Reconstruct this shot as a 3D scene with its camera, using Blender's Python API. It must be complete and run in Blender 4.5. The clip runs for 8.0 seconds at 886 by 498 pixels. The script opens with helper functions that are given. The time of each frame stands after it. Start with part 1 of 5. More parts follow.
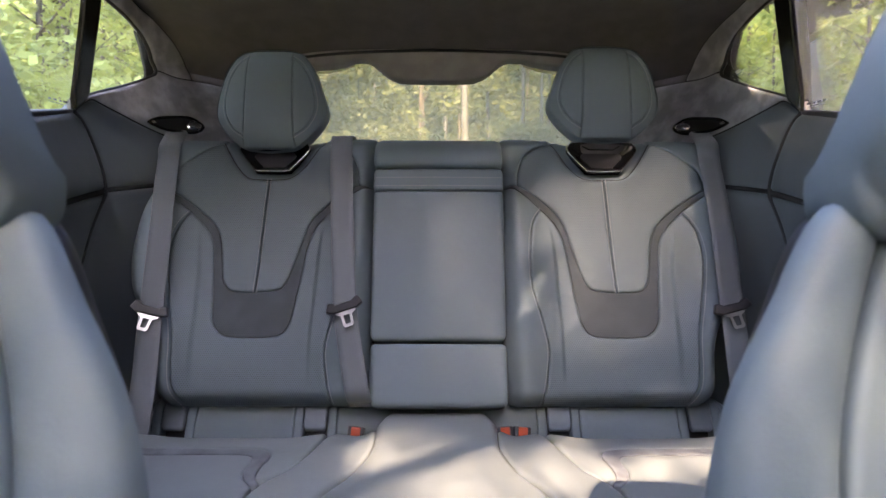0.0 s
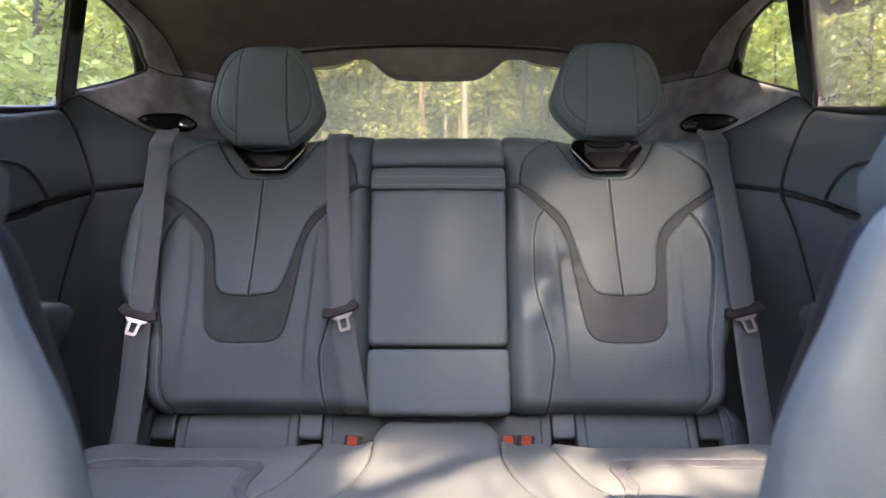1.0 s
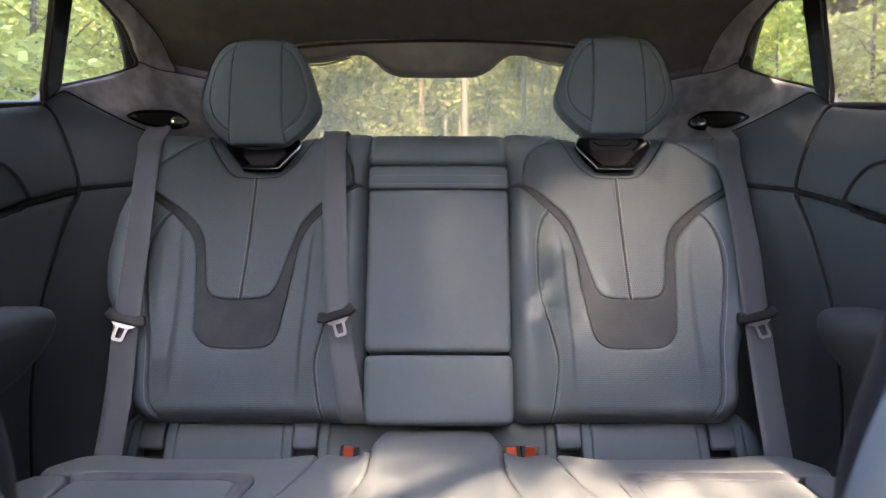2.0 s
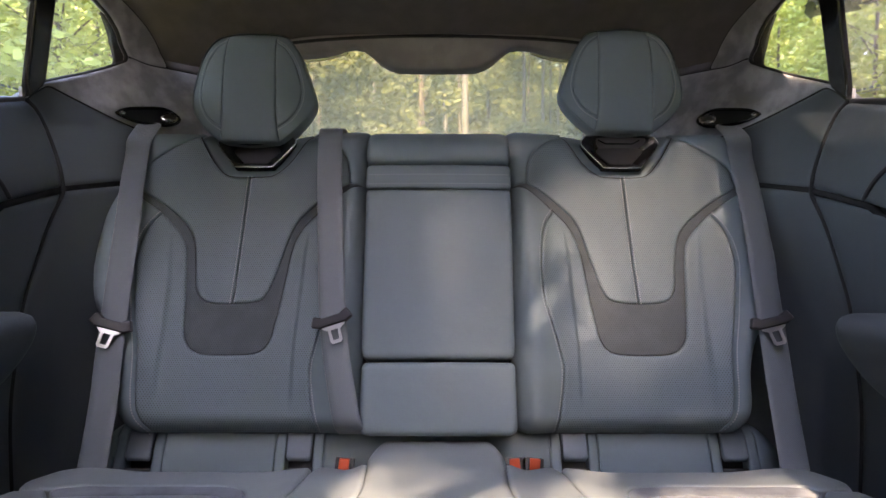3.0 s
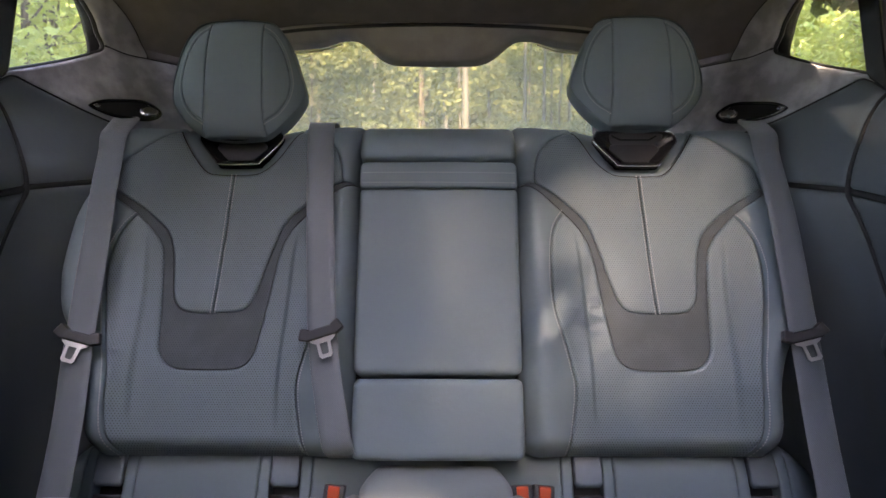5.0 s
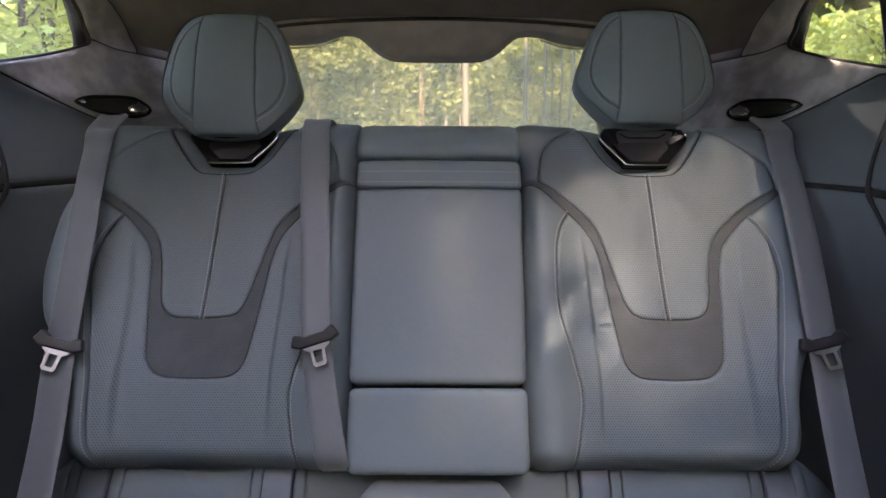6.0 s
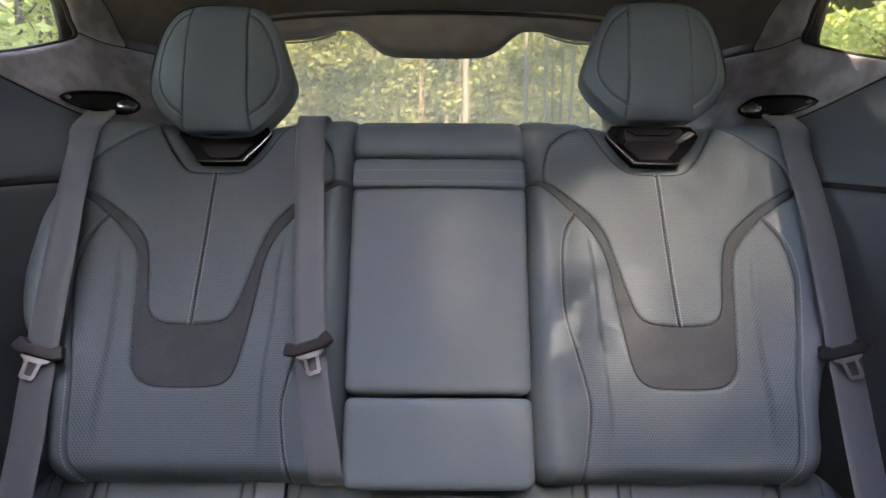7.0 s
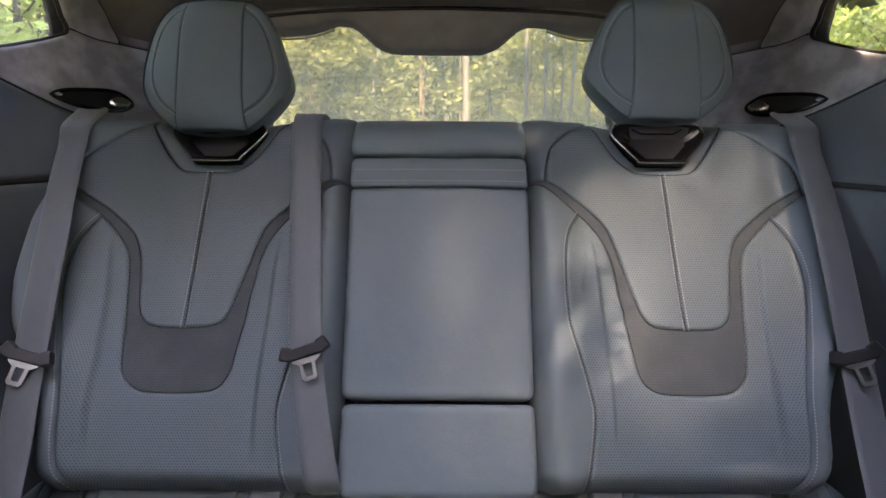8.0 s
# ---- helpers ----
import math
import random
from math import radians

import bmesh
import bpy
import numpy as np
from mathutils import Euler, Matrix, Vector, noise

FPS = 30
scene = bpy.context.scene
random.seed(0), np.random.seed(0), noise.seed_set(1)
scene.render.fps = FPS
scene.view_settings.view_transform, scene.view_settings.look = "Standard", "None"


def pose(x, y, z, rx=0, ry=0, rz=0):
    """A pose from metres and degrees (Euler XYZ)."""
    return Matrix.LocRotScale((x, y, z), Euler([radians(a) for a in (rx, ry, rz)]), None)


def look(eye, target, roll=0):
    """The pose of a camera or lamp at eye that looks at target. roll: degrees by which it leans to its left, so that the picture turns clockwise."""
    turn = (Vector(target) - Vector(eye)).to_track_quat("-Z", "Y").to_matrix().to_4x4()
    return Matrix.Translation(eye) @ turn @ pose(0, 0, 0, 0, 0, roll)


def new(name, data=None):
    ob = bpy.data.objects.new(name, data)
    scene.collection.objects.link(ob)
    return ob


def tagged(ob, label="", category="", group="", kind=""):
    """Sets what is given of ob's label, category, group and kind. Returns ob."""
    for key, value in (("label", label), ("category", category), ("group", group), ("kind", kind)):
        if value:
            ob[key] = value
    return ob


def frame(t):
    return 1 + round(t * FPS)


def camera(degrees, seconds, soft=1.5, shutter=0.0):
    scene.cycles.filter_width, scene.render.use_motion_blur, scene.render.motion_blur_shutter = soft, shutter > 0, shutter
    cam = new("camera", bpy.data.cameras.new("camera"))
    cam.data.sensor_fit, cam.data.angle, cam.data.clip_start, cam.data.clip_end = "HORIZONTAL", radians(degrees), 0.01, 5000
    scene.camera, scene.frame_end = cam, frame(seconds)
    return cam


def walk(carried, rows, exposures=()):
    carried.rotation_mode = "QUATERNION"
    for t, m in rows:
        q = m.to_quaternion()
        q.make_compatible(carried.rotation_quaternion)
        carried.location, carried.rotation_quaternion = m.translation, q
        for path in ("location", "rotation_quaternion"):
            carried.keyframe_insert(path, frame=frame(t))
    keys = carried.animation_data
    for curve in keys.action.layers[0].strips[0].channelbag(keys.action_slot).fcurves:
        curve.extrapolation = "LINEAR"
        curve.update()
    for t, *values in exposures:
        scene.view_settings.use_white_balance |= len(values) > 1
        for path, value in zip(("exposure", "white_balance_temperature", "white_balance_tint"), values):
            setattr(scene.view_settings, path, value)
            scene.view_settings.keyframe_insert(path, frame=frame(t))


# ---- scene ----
cam = camera(76.0, 8.0)
# a small lens opening, focused on the rear bench: the front seats fall out of focus
cam.data.dof.use_dof = True
cam.data.dof.focus_distance = 1.08
cam.data.dof.aperture_fstop = 7.0
# seconds, x, y, z, yaw, pitch, roll: a slow straight slide towards the rear bench
ROWS = [
    (0.0, 0.0000, 0.0000, -0.0000, -0.088, -4.904, -0.114),
    (0.5, 0.0003, 0.0205, 0.0002, -0.083, -4.934, -0.072),
    (1.0, 0.0002, 0.0451, 0.0002, -0.084, -4.948, -0.060),
    (1.5, -0.0003, 0.0695, -0.0000, -0.086, -4.947, -0.076),
    (3.0, -0.0010, 0.1407, -0.0005, -0.094, -4.910, -0.111),
    (3.5, -0.0013, 0.1658, -0.0006, -0.098, -4.891, -0.126),
    (4.0, -0.0012, 0.1892, -0.0009, -0.092, -4.871, -0.154),
    (4.5, -0.0014, 0.2139, -0.0013, -0.084, -4.845, -0.181),
    (6.0, -0.0023, 0.2853, -0.0022, -0.086, -4.758, -0.271),
    (6.5, -0.0029, 0.3098, -0.0025, -0.091, -4.734, -0.302),
    (7.0, -0.0033, 0.3317, -0.0022, -0.101, -4.736, -0.330),
    (7.5, -0.0035, 0.3482, -0.0011, -0.099, -4.779, -0.350),
    (8.0, -0.0031, 0.3580, 0.0000, -0.081, -4.845, -0.351),
]
EYE = (0.0096, 0.0, 0.78)
walk(cam, [(t, pose(EYE[0] + x, EYE[1] + y, EYE[2] + z, 90 + pitch, roll, yaw)) for t, x, y, z, yaw, pitch, roll in ROWS],
     exposures=[(0.0, 5.74, 7150, 25), (8.0, 5.74, 7150, 25)])

# ---- light ----
SUN_TO = Vector((0.03, -0.62, 0.68)).normalized()
world = bpy.data.worlds.new("sky")
scene.world = world
world.use_nodes = True
sky = world.node_tree.nodes.new("ShaderNodeTexSky")
sky.sky_type = "NISHITA"
sky.sun_disc = False
sky.sun_elevation = math.asin(SUN_TO.z)
sky.sun_rotation = math.atan2(SUN_TO.x, SUN_TO.y)
world.node_tree.links.new(sky.outputs[0], world.node_tree.nodes["Background"].inputs[0])
world.node_tree.nodes["Background"].inputs[1].default_value = 0.15
sun = new("sun", bpy.data.lights.new("sun", "SUN"))
sun.data.energy, sun.data.angle, sun.data.color = 3.4, radians(0.53), (1.0, 0.85, 0.64)
sun.matrix_world = look(SUN_TO * 30, (0, 0, 0))


# ---- materials ----
def material(name):
    m = bpy.data.materials.new(name)
    m.use_nodes = True
    return m, m.node_tree.nodes, m.node_tree.links, m.node_tree.nodes["Principled BSDF"]


def ramp_mix(nodes, links, fac, a, b):
    mix = nodes.new("ShaderNodeMix")
    mix.data_type = "RGBA"
    links.new(fac, mix.inputs["Factor"])
    for slot, c in ((6, a), (7, b)):
        if isinstance(c, tuple):
            mix.inputs[slot].default_value = (*c, 1)
        else:
            links.new(c, mix.inputs[slot])
    return mix.outputs[2]


def noise_tex(nodes, links, scale, detail=3.0, coord=None):
    if coord is None:
        coord = nodes.new("ShaderNodeTexCoord").outputs["Object"]
    n = nodes.new("ShaderNodeTexNoise")
    n.inputs["Scale"].default_value, n.inputs["Detail"].default_value = scale, detail
    links.new(coord, n.inputs["Vector"])
    return n.outputs["Fac"]


def bump_of(nodes, links, height, strength, distance, bsdf, below=None):
    b = nodes.new("ShaderNodeBump")
    b.inputs["Strength"].default_value, b.inputs["Distance"].default_value = strength, distance
    links.new(height, b.inputs["Height"])
    if below is not None:
        links.new(below, b.inputs["Normal"])
    links.new(b.outputs[0], bsdf.inputs["Normal"])
    return b.outputs[0]


def punched(nodes, links, uv, pitch=0.0046, hole=0.0009):
    """Round holes in rows, every second row set off by half a pitch: 0 in a hole, 1 between."""
    cell = (pitch, pitch * 1.732, 1.0)
    near = []
    for shift in (0.0, 0.5):
        size, part_of, mid, back, far = (nodes.new("ShaderNodeVectorMath") for _ in range(5))
        size.operation, part_of.operation, mid.operation, back.operation, far.operation = "MULTIPLY_ADD", "FRACTION", "SUBTRACT", "MULTIPLY", "LENGTH"
        size.inputs[1].default_value = (1 / cell[0], 1 / cell[1], 0.0)
        size.inputs[2].default_value = (40 + shift, 40 + shift, 0.5)
        mid.inputs[1].default_value = (0.5, 0.5, 0.5)
        back.inputs[1].default_value = cell
        links.new(uv, size.inputs[0])
        for one, two in ((size, part_of), (part_of, mid), (mid, back), (back, far)):
            links.new(one.outputs["Vector"], two.inputs[0])
        near.append(far.outputs["Value"])
    least = nodes.new("ShaderNodeMath")
    least.operation = "MINIMUM"
    links.new(near[0], least.inputs[0])
    links.new(near[1], least.inputs[1])
    edge = nodes.new("ShaderNodeMapRange")
    edge.inputs["From Min"].default_value, edge.inputs["From Max"].default_value = hole * 0.6, hole * 1.25
    links.new(least.outputs[0], edge.inputs["Value"])
    return edge.outputs[0]


def leather(name, colour, rough=0.42, perforated=False, grain=420.0):
    m, nodes, links, bsdf = material(name)
    c = Vector(colour)
    broad = noise_tex(nodes, links, 7.0, 4.0)
    fine = noise_tex(nodes, links, 160.0, 3.0)
    col = ramp_mix(nodes, links, broad, tuple(c * 0.9), tuple(c * 1.1))
    col = ramp_mix(nodes, links, fine, col, tuple(c * 1.04))
    coord = nodes.new("ShaderNodeTexCoord")
    cells = nodes.new("ShaderNodeTexVoronoi")
    cells.inputs["Scale"].default_value = grain
    links.new(coord.outputs["Object"], cells.inputs["Vector"])
    creases = noise_tex(nodes, links, 24.0, 5.0)
    n1 = bump_of(nodes, links, creases, 0.15, 0.006, bsdf)
    n2 = bump_of(nodes, links, cells.outputs["Distance"], 0.10, 0.0008, bsdf, n1)
    if perforated:
        edge = punched(nodes, links, coord.outputs["UV"])
        col = ramp_mix(nodes, links, edge, tuple(c * 0.26), col)
        bump_of(nodes, links, edge, 0.3, 0.0008, bsdf, n2)
    links.new(col, bsdf.inputs["Base Color"])
    wear = nodes.new("ShaderNodeMapRange")
    wear.inputs["To Min"].default_value, wear.inputs["To Max"].default_value = rough - 0.07, rough + 0.09
    links.new(noise_tex(nodes, links, 13.0, 5.0), wear.inputs["Value"])
    links.new(wear.outputs[0], bsdf.inputs["Roughness"])
    bsdf.inputs["Specular IOR Level"].default_value = 0.38
    return m


def suede(name, colour, patch=0.35, perforated=False):
    """Short nap with brushed lighter and darker patches."""
    m, nodes, links, bsdf = material(name)
    c = Vector(colour)
    coord = nodes.new("ShaderNodeTexCoord").outputs["Object"]
    brushed = noise_tex(nodes, links, 22.0, 6.0, coord)
    nap = noise_tex(nodes, links, 900.0, 2.0, coord)
    edge = nodes.new("ShaderNodeMapRange")
    edge.inputs["From Min"].default_value, edge.inputs["From Max"].default_value = 0.40, 0.64
    links.new(brushed, edge.inputs["Value"])
    col = ramp_mix(nodes, links, edge.outputs[0], tuple(c * (1 - patch)), tuple(c * (1 + patch)))
    mixed = ramp_mix(nodes, links, nap, tuple(c * 0.8), tuple(c * 1.15))
    half = nodes.new("ShaderNodeValue")
    half.outputs[0].default_value = 0.35
    col = ramp_mix(nodes, links, half.outputs[0], col, mixed)
    if perforated:
        ring = punched(nodes, links, nodes.new("ShaderNodeTexCoord").outputs["UV"])
        col = ramp_mix(nodes, links, ring, tuple(c * 0.5), col)
    links.new(col, bsdf.inputs["Base Color"])
    bsdf.inputs["Roughness"].default_value = 0.95
    bsdf.inputs["Specular IOR Level"].default_value = 0.15
    bsdf.inputs["Sheen Weight"].default_value = 0.25
    bsdf.inputs["Sheen Roughness"].default_value = 0.4
    bump_of(nodes, links, nap, 0.3, 0.0006, bsdf)
    return m


def plain(name, colour, rough=0.5, metal=0.0, grain=60.0, amount=0.12):
    m, nodes, links, bsdf = material(name)
    c = Vector(colour)
    col = ramp_mix(nodes, links, noise_tex(nodes, links, grain, 5.0), tuple(c * (1 - amount)), tuple(c * (1 + amount)))
    links.new(col, bsdf.inputs["Base Color"])
    r = nodes.new("ShaderNodeMapRange")
    r.inputs["To Min"].default_value, r.inputs["To Max"].default_value = max(rough - 0.08, 0.02), rough + 0.08
    links.new(noise_tex(nodes, links, grain * 0.4, 4.0), r.inputs["Value"])
    links.new(r.outputs[0], bsdf.inputs["Roughness"])
    bsdf.inputs["Metallic"].default_value = metal
    return m


def webbing(name, colour):
    m, nodes, links, bsdf = material(name)
    c = Vector(colour)
    uv = nodes.new("ShaderNodeTexCoord").outputs["UV"]
    wave = nodes.new("ShaderNodeTexWave")
    wave.inputs["Scale"].default_value, wave.inputs["Distortion"].default_value = 210.0, 0.6
    wave.bands_direction = "DIAGONAL"
    links.new(uv, wave.inputs["Vector"])
    col = ramp_mix(nodes, links, wave.outputs["Fac"], tuple(c * 0.82), tuple(c * 1.12))
    links.new(col, bsdf.inputs["Base Color"])
    bsdf.inputs["Roughness"].default_value = 0.5
    bsdf.inputs["Sheen Weight"].default_value = 0.3
    bump_of(nodes, links, wave.outputs["Fac"], 0.25, 0.0006, bsdf)
    return m


def window_glass(name, tint, gloss, haze=0.03, veil_colour=(0.8, 0.8, 0.8)):
    m, nodes, links, bsdf = material(name)
    nodes.remove(bsdf)
    clear, shine = nodes.new("ShaderNodeBsdfTransparent"), nodes.new("ShaderNodeBsdfGlossy")
    clear.inputs[0].default_value = (*tint, 1)
    shine.inputs["Roughness"].default_value = 0.02
    rim = nodes.new("ShaderNodeFresnel")
    rim.inputs["IOR"].default_value = gloss
    mix = nodes.new("ShaderNodeMixShader")
    links.new(rim.outputs[0], mix.inputs[0])
    links.new(clear.outputs[0], mix.inputs[1])
    links.new(shine.outputs[0], mix.inputs[2])
    # a coloured film puts haze and glare into the pane itself
    film, veil = nodes.new("ShaderNodeBsdfTranslucent"), nodes.new("ShaderNodeMixShader")
    film.inputs[0].default_value = (*veil_colour, 1)
    veil.inputs[0].default_value = haze
    links.new(mix.outputs[0], veil.inputs[1])
    links.new(film.outputs[0], veil.inputs[2])
    links.new(veil.outputs[0], nodes["Material Output"].inputs["Surface"])
    return m


def foliage(name, dark, light, through_colour):
    m, nodes, links, bsdf = material(name)
    nodes.remove(bsdf)
    island = nodes.new("ShaderNodeNewGeometry").outputs["Random Per Island"]
    col = ramp_mix(nodes, links, island, dark, light)
    leaf, lit, mix = nodes.new("ShaderNodeBsdfPrincipled"), nodes.new("ShaderNodeBsdfTranslucent"), nodes.new("ShaderNodeMixShader")
    links.new(col, leaf.inputs["Base Color"])
    leaf.inputs["Roughness"].default_value = 0.55
    tcol = ramp_mix(nodes, links, island, tuple(Vector(through_colour) * 0.7), through_colour)
    links.new(tcol, lit.inputs[0])
    mix.inputs[0].default_value = 0.58
    links.new(leaf.outputs[0], mix.inputs[1])
    links.new(lit.outputs[0], mix.inputs[2])
    links.new(mix.outputs[0], nodes["Material Output"].inputs["Surface"])
    return m


def bark(name, dark, light):
    m, nodes, links, bsdf = material(name)
    stretch = nodes.new("ShaderNodeMapping")
    stretch.inputs["Scale"].default_value = (6, 6, 1.4)
    links.new(nodes.new("ShaderNodeTexCoord").outputs["Object"], stretch.inputs["Vector"])
    f = noise_tex(nodes, links, 3.0, 8.0, stretch.outputs[0])
    edge = nodes.new("ShaderNodeMapRange")
    edge.inputs["From Min"].default_value, edge.inputs["From Max"].default_value = 0.38, 0.6
    links.new(f, edge.inputs["Value"])
    links.new(ramp_mix(nodes, links, edge.outputs[0], dark, light), bsdf.inputs["Base Color"])
    bsdf.inputs["Roughness"].default_value = 0.9
    bump_of(nodes, links, f, 0.6, 0.02, bsdf)
    return m


BLUE = (0.115, 0.150, 0.161)
LEATHER = leather("blue_grey_leather", BLUE, 0.56)
CUSHION = leather("pale_grey_cushion_leather", (0.156, 0.173, 0.165), 0.5)
PERF = leather("perforated_blue_grey_leather", BLUE, 0.56, perforated=True)
BAND = suede("dark_grey_suede_band", (0.078, 0.090, 0.094), 0.12, True)
SUEDE = suede("mottled_grey_suede", (0.27, 0.27, 0.278), 0.34)
CUSHION_SUEDE = suede("brushed_cushion_suede", (0.125, 0.133, 0.135), 0.32)
HEADLINING = suede("charcoal_roof_suede", (0.098, 0.093, 0.092), 0.12)
TAIL_SUEDE = suede("grey_tailgate_suede", (0.34, 0.325, 0.315), 0.12)
THREAD = plain("grey_thread", (0.28, 0.29, 0.30), 0.7, 0.0, 900.0)
DOOR_LEATHER = leather("dark_door_leather", (0.069, 0.082, 0.088), 0.5)
WEB = webbing("grey_belt_webbing", (0.096, 0.113, 0.122))
BLACK = plain("black_plastic", (0.015, 0.015, 0.017), 0.45)
# near-black for rubber, and for strips that draw the shade in grooves
HOLLOW = plain("black_seal_and_gap_shade", (0.006, 0.006, 0.006), 0.8)
GLOSS = plain("piano_black", (0.008, 0.008, 0.009), 0.14)
CHROME = plain("chrome", (0.72, 0.72, 0.73), 0.14, 1.0)
STEEL = plain("brushed_steel", (0.50, 0.50, 0.50), 0.33, 1.0)
ORANGE = plain("orange_red_plastic", (0.48, 0.065, 0.02), 0.38)
GREY_PLASTIC = plain("grey_plastic", (0.10, 0.108, 0.118), 0.5)
FLAP = plain("blue_grey_plastic", (0.112, 0.140, 0.160), 0.5)
PALE_PLASTIC = plain("pale_grey_plastic", (0.50, 0.49, 0.46), 0.5)
TAN_TRIM = plain("tan_trim", (0.52, 0.46, 0.34), 0.4)
CARPET = suede("dark_carpet", (0.05, 0.05, 0.052), 0.3)
MESH = plain("dark_speaker_mesh", (0.014, 0.0145, 0.015), 0.5, 0.4, 700.0, 0.5)
BODY = plain("dark_body_paint", (0.05, 0.055, 0.06), 0.25, 0.3)
# warm film stands in for the haze over the woods behind
GLASS_REAR = window_glass("rear_glass", (0.148, 0.145, 0.126), 1.25, 0.06, (0.95, 0.88, 0.58))
GLASS_SIDE = window_glass("side_glass", (0.74, 0.74, 0.74), 1.2, 0.05)
GLASS_ROOF = window_glass("tinted_roof_glass", (0.62, 0.62, 0.64), 1.2, 0.01)
# lavender film stands in for the glare on this pane
GLASS_DOOR = window_glass("hazed_door_glass", (0.66, 0.63, 0.66), 1.2, 0.14, (0.86, 0.80, 0.98))
LEAF = foliage("sunlit_leaves", (0.09, 0.125, 0.028), (0.22, 0.26, 0.086), (0.54, 0.61, 0.19))
LEAF_FAR = foliage("woodland_leaves", (0.10, 0.13, 0.05), (0.19, 0.215, 0.09), (0.44, 0.47, 0.20))
# kept dark so the unseen roadside trees bounce little light into the cabin
LEAF_DARK = foliage("light_blocking_leaves", (0.022, 0.034, 0.014), (0.05, 0.066, 0.026), (0.07, 0.09, 0.03))
BARK = bark("pale_grey_bark", (0.10, 0.10, 0.088), (0.145, 0.143, 0.126))
BARK_DARK = bark("brown_bark", (0.06, 0.05, 0.035), (0.16, 0.13, 0.10))
GROUND = plain("leafy_ground", (0.10, 0.11, 0.045), 0.95, 0.0, 2.0, 0.5)


# ---- mesh helpers ----
def mesh_of(name, verts, faces, mat, uv=None, smooth=True):
    me = bpy.data.meshes.new(name)
    me.from_pydata([tuple(v) for v in verts], [], faces)
    me.materials.append(mat)
    if smooth:
        me.polygons.foreach_set("use_smooth", [True] * len(me.polygons))
    if uv is not None:
        lay = me.uv_layers.new(name="UVMap")
        idx = np.zeros(len(me.loops), dtype=np.int32)
        me.loops.foreach_get("vertex_index", idx)
        lay.data.foreach_set("uv", np.asarray(uv, dtype=np.float32)[idx].ravel())
    me.update()
    return me


def piece(name, me, parent=None, label=""):
    ob = new(name, me)
    ob.parent = parent
    if label:
        tagged(ob, label=label)
    return ob


def part(name, bm, mat, parent=None, label="", smooth=True):
    me = bpy.data.meshes.new(name)
    bmesh.ops.recalc_face_normals(bm, faces=bm.faces)
    bm.to_mesh(me)
    bm.free()
    me.materials.append(mat)
    if smooth:
        me.polygons.foreach_set("use_smooth", [True] * len(me.polygons))
    return piece(name, me, parent, label)


def thing(name, label, category, group="", kind=""):
    return tagged(new(name), label, category, group, kind)


def smooth_path(pts, step=0.006, closed=False):
    """A Catmull-Rom curve through the points, cut into even steps."""
    p = np.asarray(pts, float)
    ext = np.vstack([p[-1], p, p[0], p[1]]) if closed else np.vstack([2 * p[0] - p[1], p, 2 * p[-1] - p[-2]])
    out = []
    for i in range(1, len(ext) - 2):
        a, b, c, d = ext[i - 1:i + 3]
        t = np.linspace(0, 1, 17)[:-1, None]
        out.append(0.5 * (2 * b + (c - a) * t + (2 * a - 5 * b + 4 * c - d) * t ** 2 + (3 * b - a - 3 * c + d) * t ** 3))
    out = np.vstack(out + [p[:1] if closed else p[-1:]])
    return even(out, step)


def even(poly, step):
    poly = np.asarray(poly, float)
    seg = np.linalg.norm(np.diff(poly, axis=0), axis=1)
    s = np.concatenate([[0], np.cumsum(seg)])
    n = max(2, int(round(s[-1] / step)) + 1)
    k = np.linspace(0, s[-1], n)
    return np.stack([np.interp(k, s, poly[:, j]) for j in range(poly.shape[1])], 1)


def cut(poly, a, b):
    """The stretch of a curve between the points nearest to a and b, in that order."""
    i = int(np.argmin(np.linalg.norm(poly - np.array(a), axis=1)))
    j = int(np.argmin(np.linalg.norm(poly - np.array(b), axis=1)))
    return poly[i:j + 1] if i <= j else poly[j:i + 1][::-1]


def loop_of(*runs):
    """Joins runs of points into one closed outline without doubled points."""
    pts = []
    for r in runs:
        for q in np.asarray(r, float).reshape(-1, 2):
            if not pts or np.hypot(*(q - pts[-1])) > 0.0012:
                pts.append(q)
    while np.hypot(*(pts[0] - pts[-1])) < 0.0012:
        pts.pop()
    return np.array(pts)


def inside(p, loop):
    a, b = loop, np.roll(loop, -1, 0)
    x, y = p[:, 0][:, None], p[:, 1][:, None]
    hit = ((a[:, 1] > y) != (b[:, 1] > y)) & (x < (b[:, 0] - a[:, 0]) * (y - a[:, 1]) / (b[:, 1] - a[:, 1] + 1e-15) + a[:, 0])
    return hit.sum(1) % 2 == 1


def rim_distance(p, loop):
    a, b = loop, np.roll(loop, -1, 0)
    d = b - a
    out = np.empty(len(p))
    for i in range(0, len(p), 4000):
        q = p[i:i + 4000, None, :]
        t = np.clip(((q - a) * d).sum(2) / ((d * d).sum(1) + 1e-15), 0, 1)
        out[i:i + 4000] = np.sqrt(((q - a - t[..., None] * d) ** 2).sum(2)).min(1)
    return out


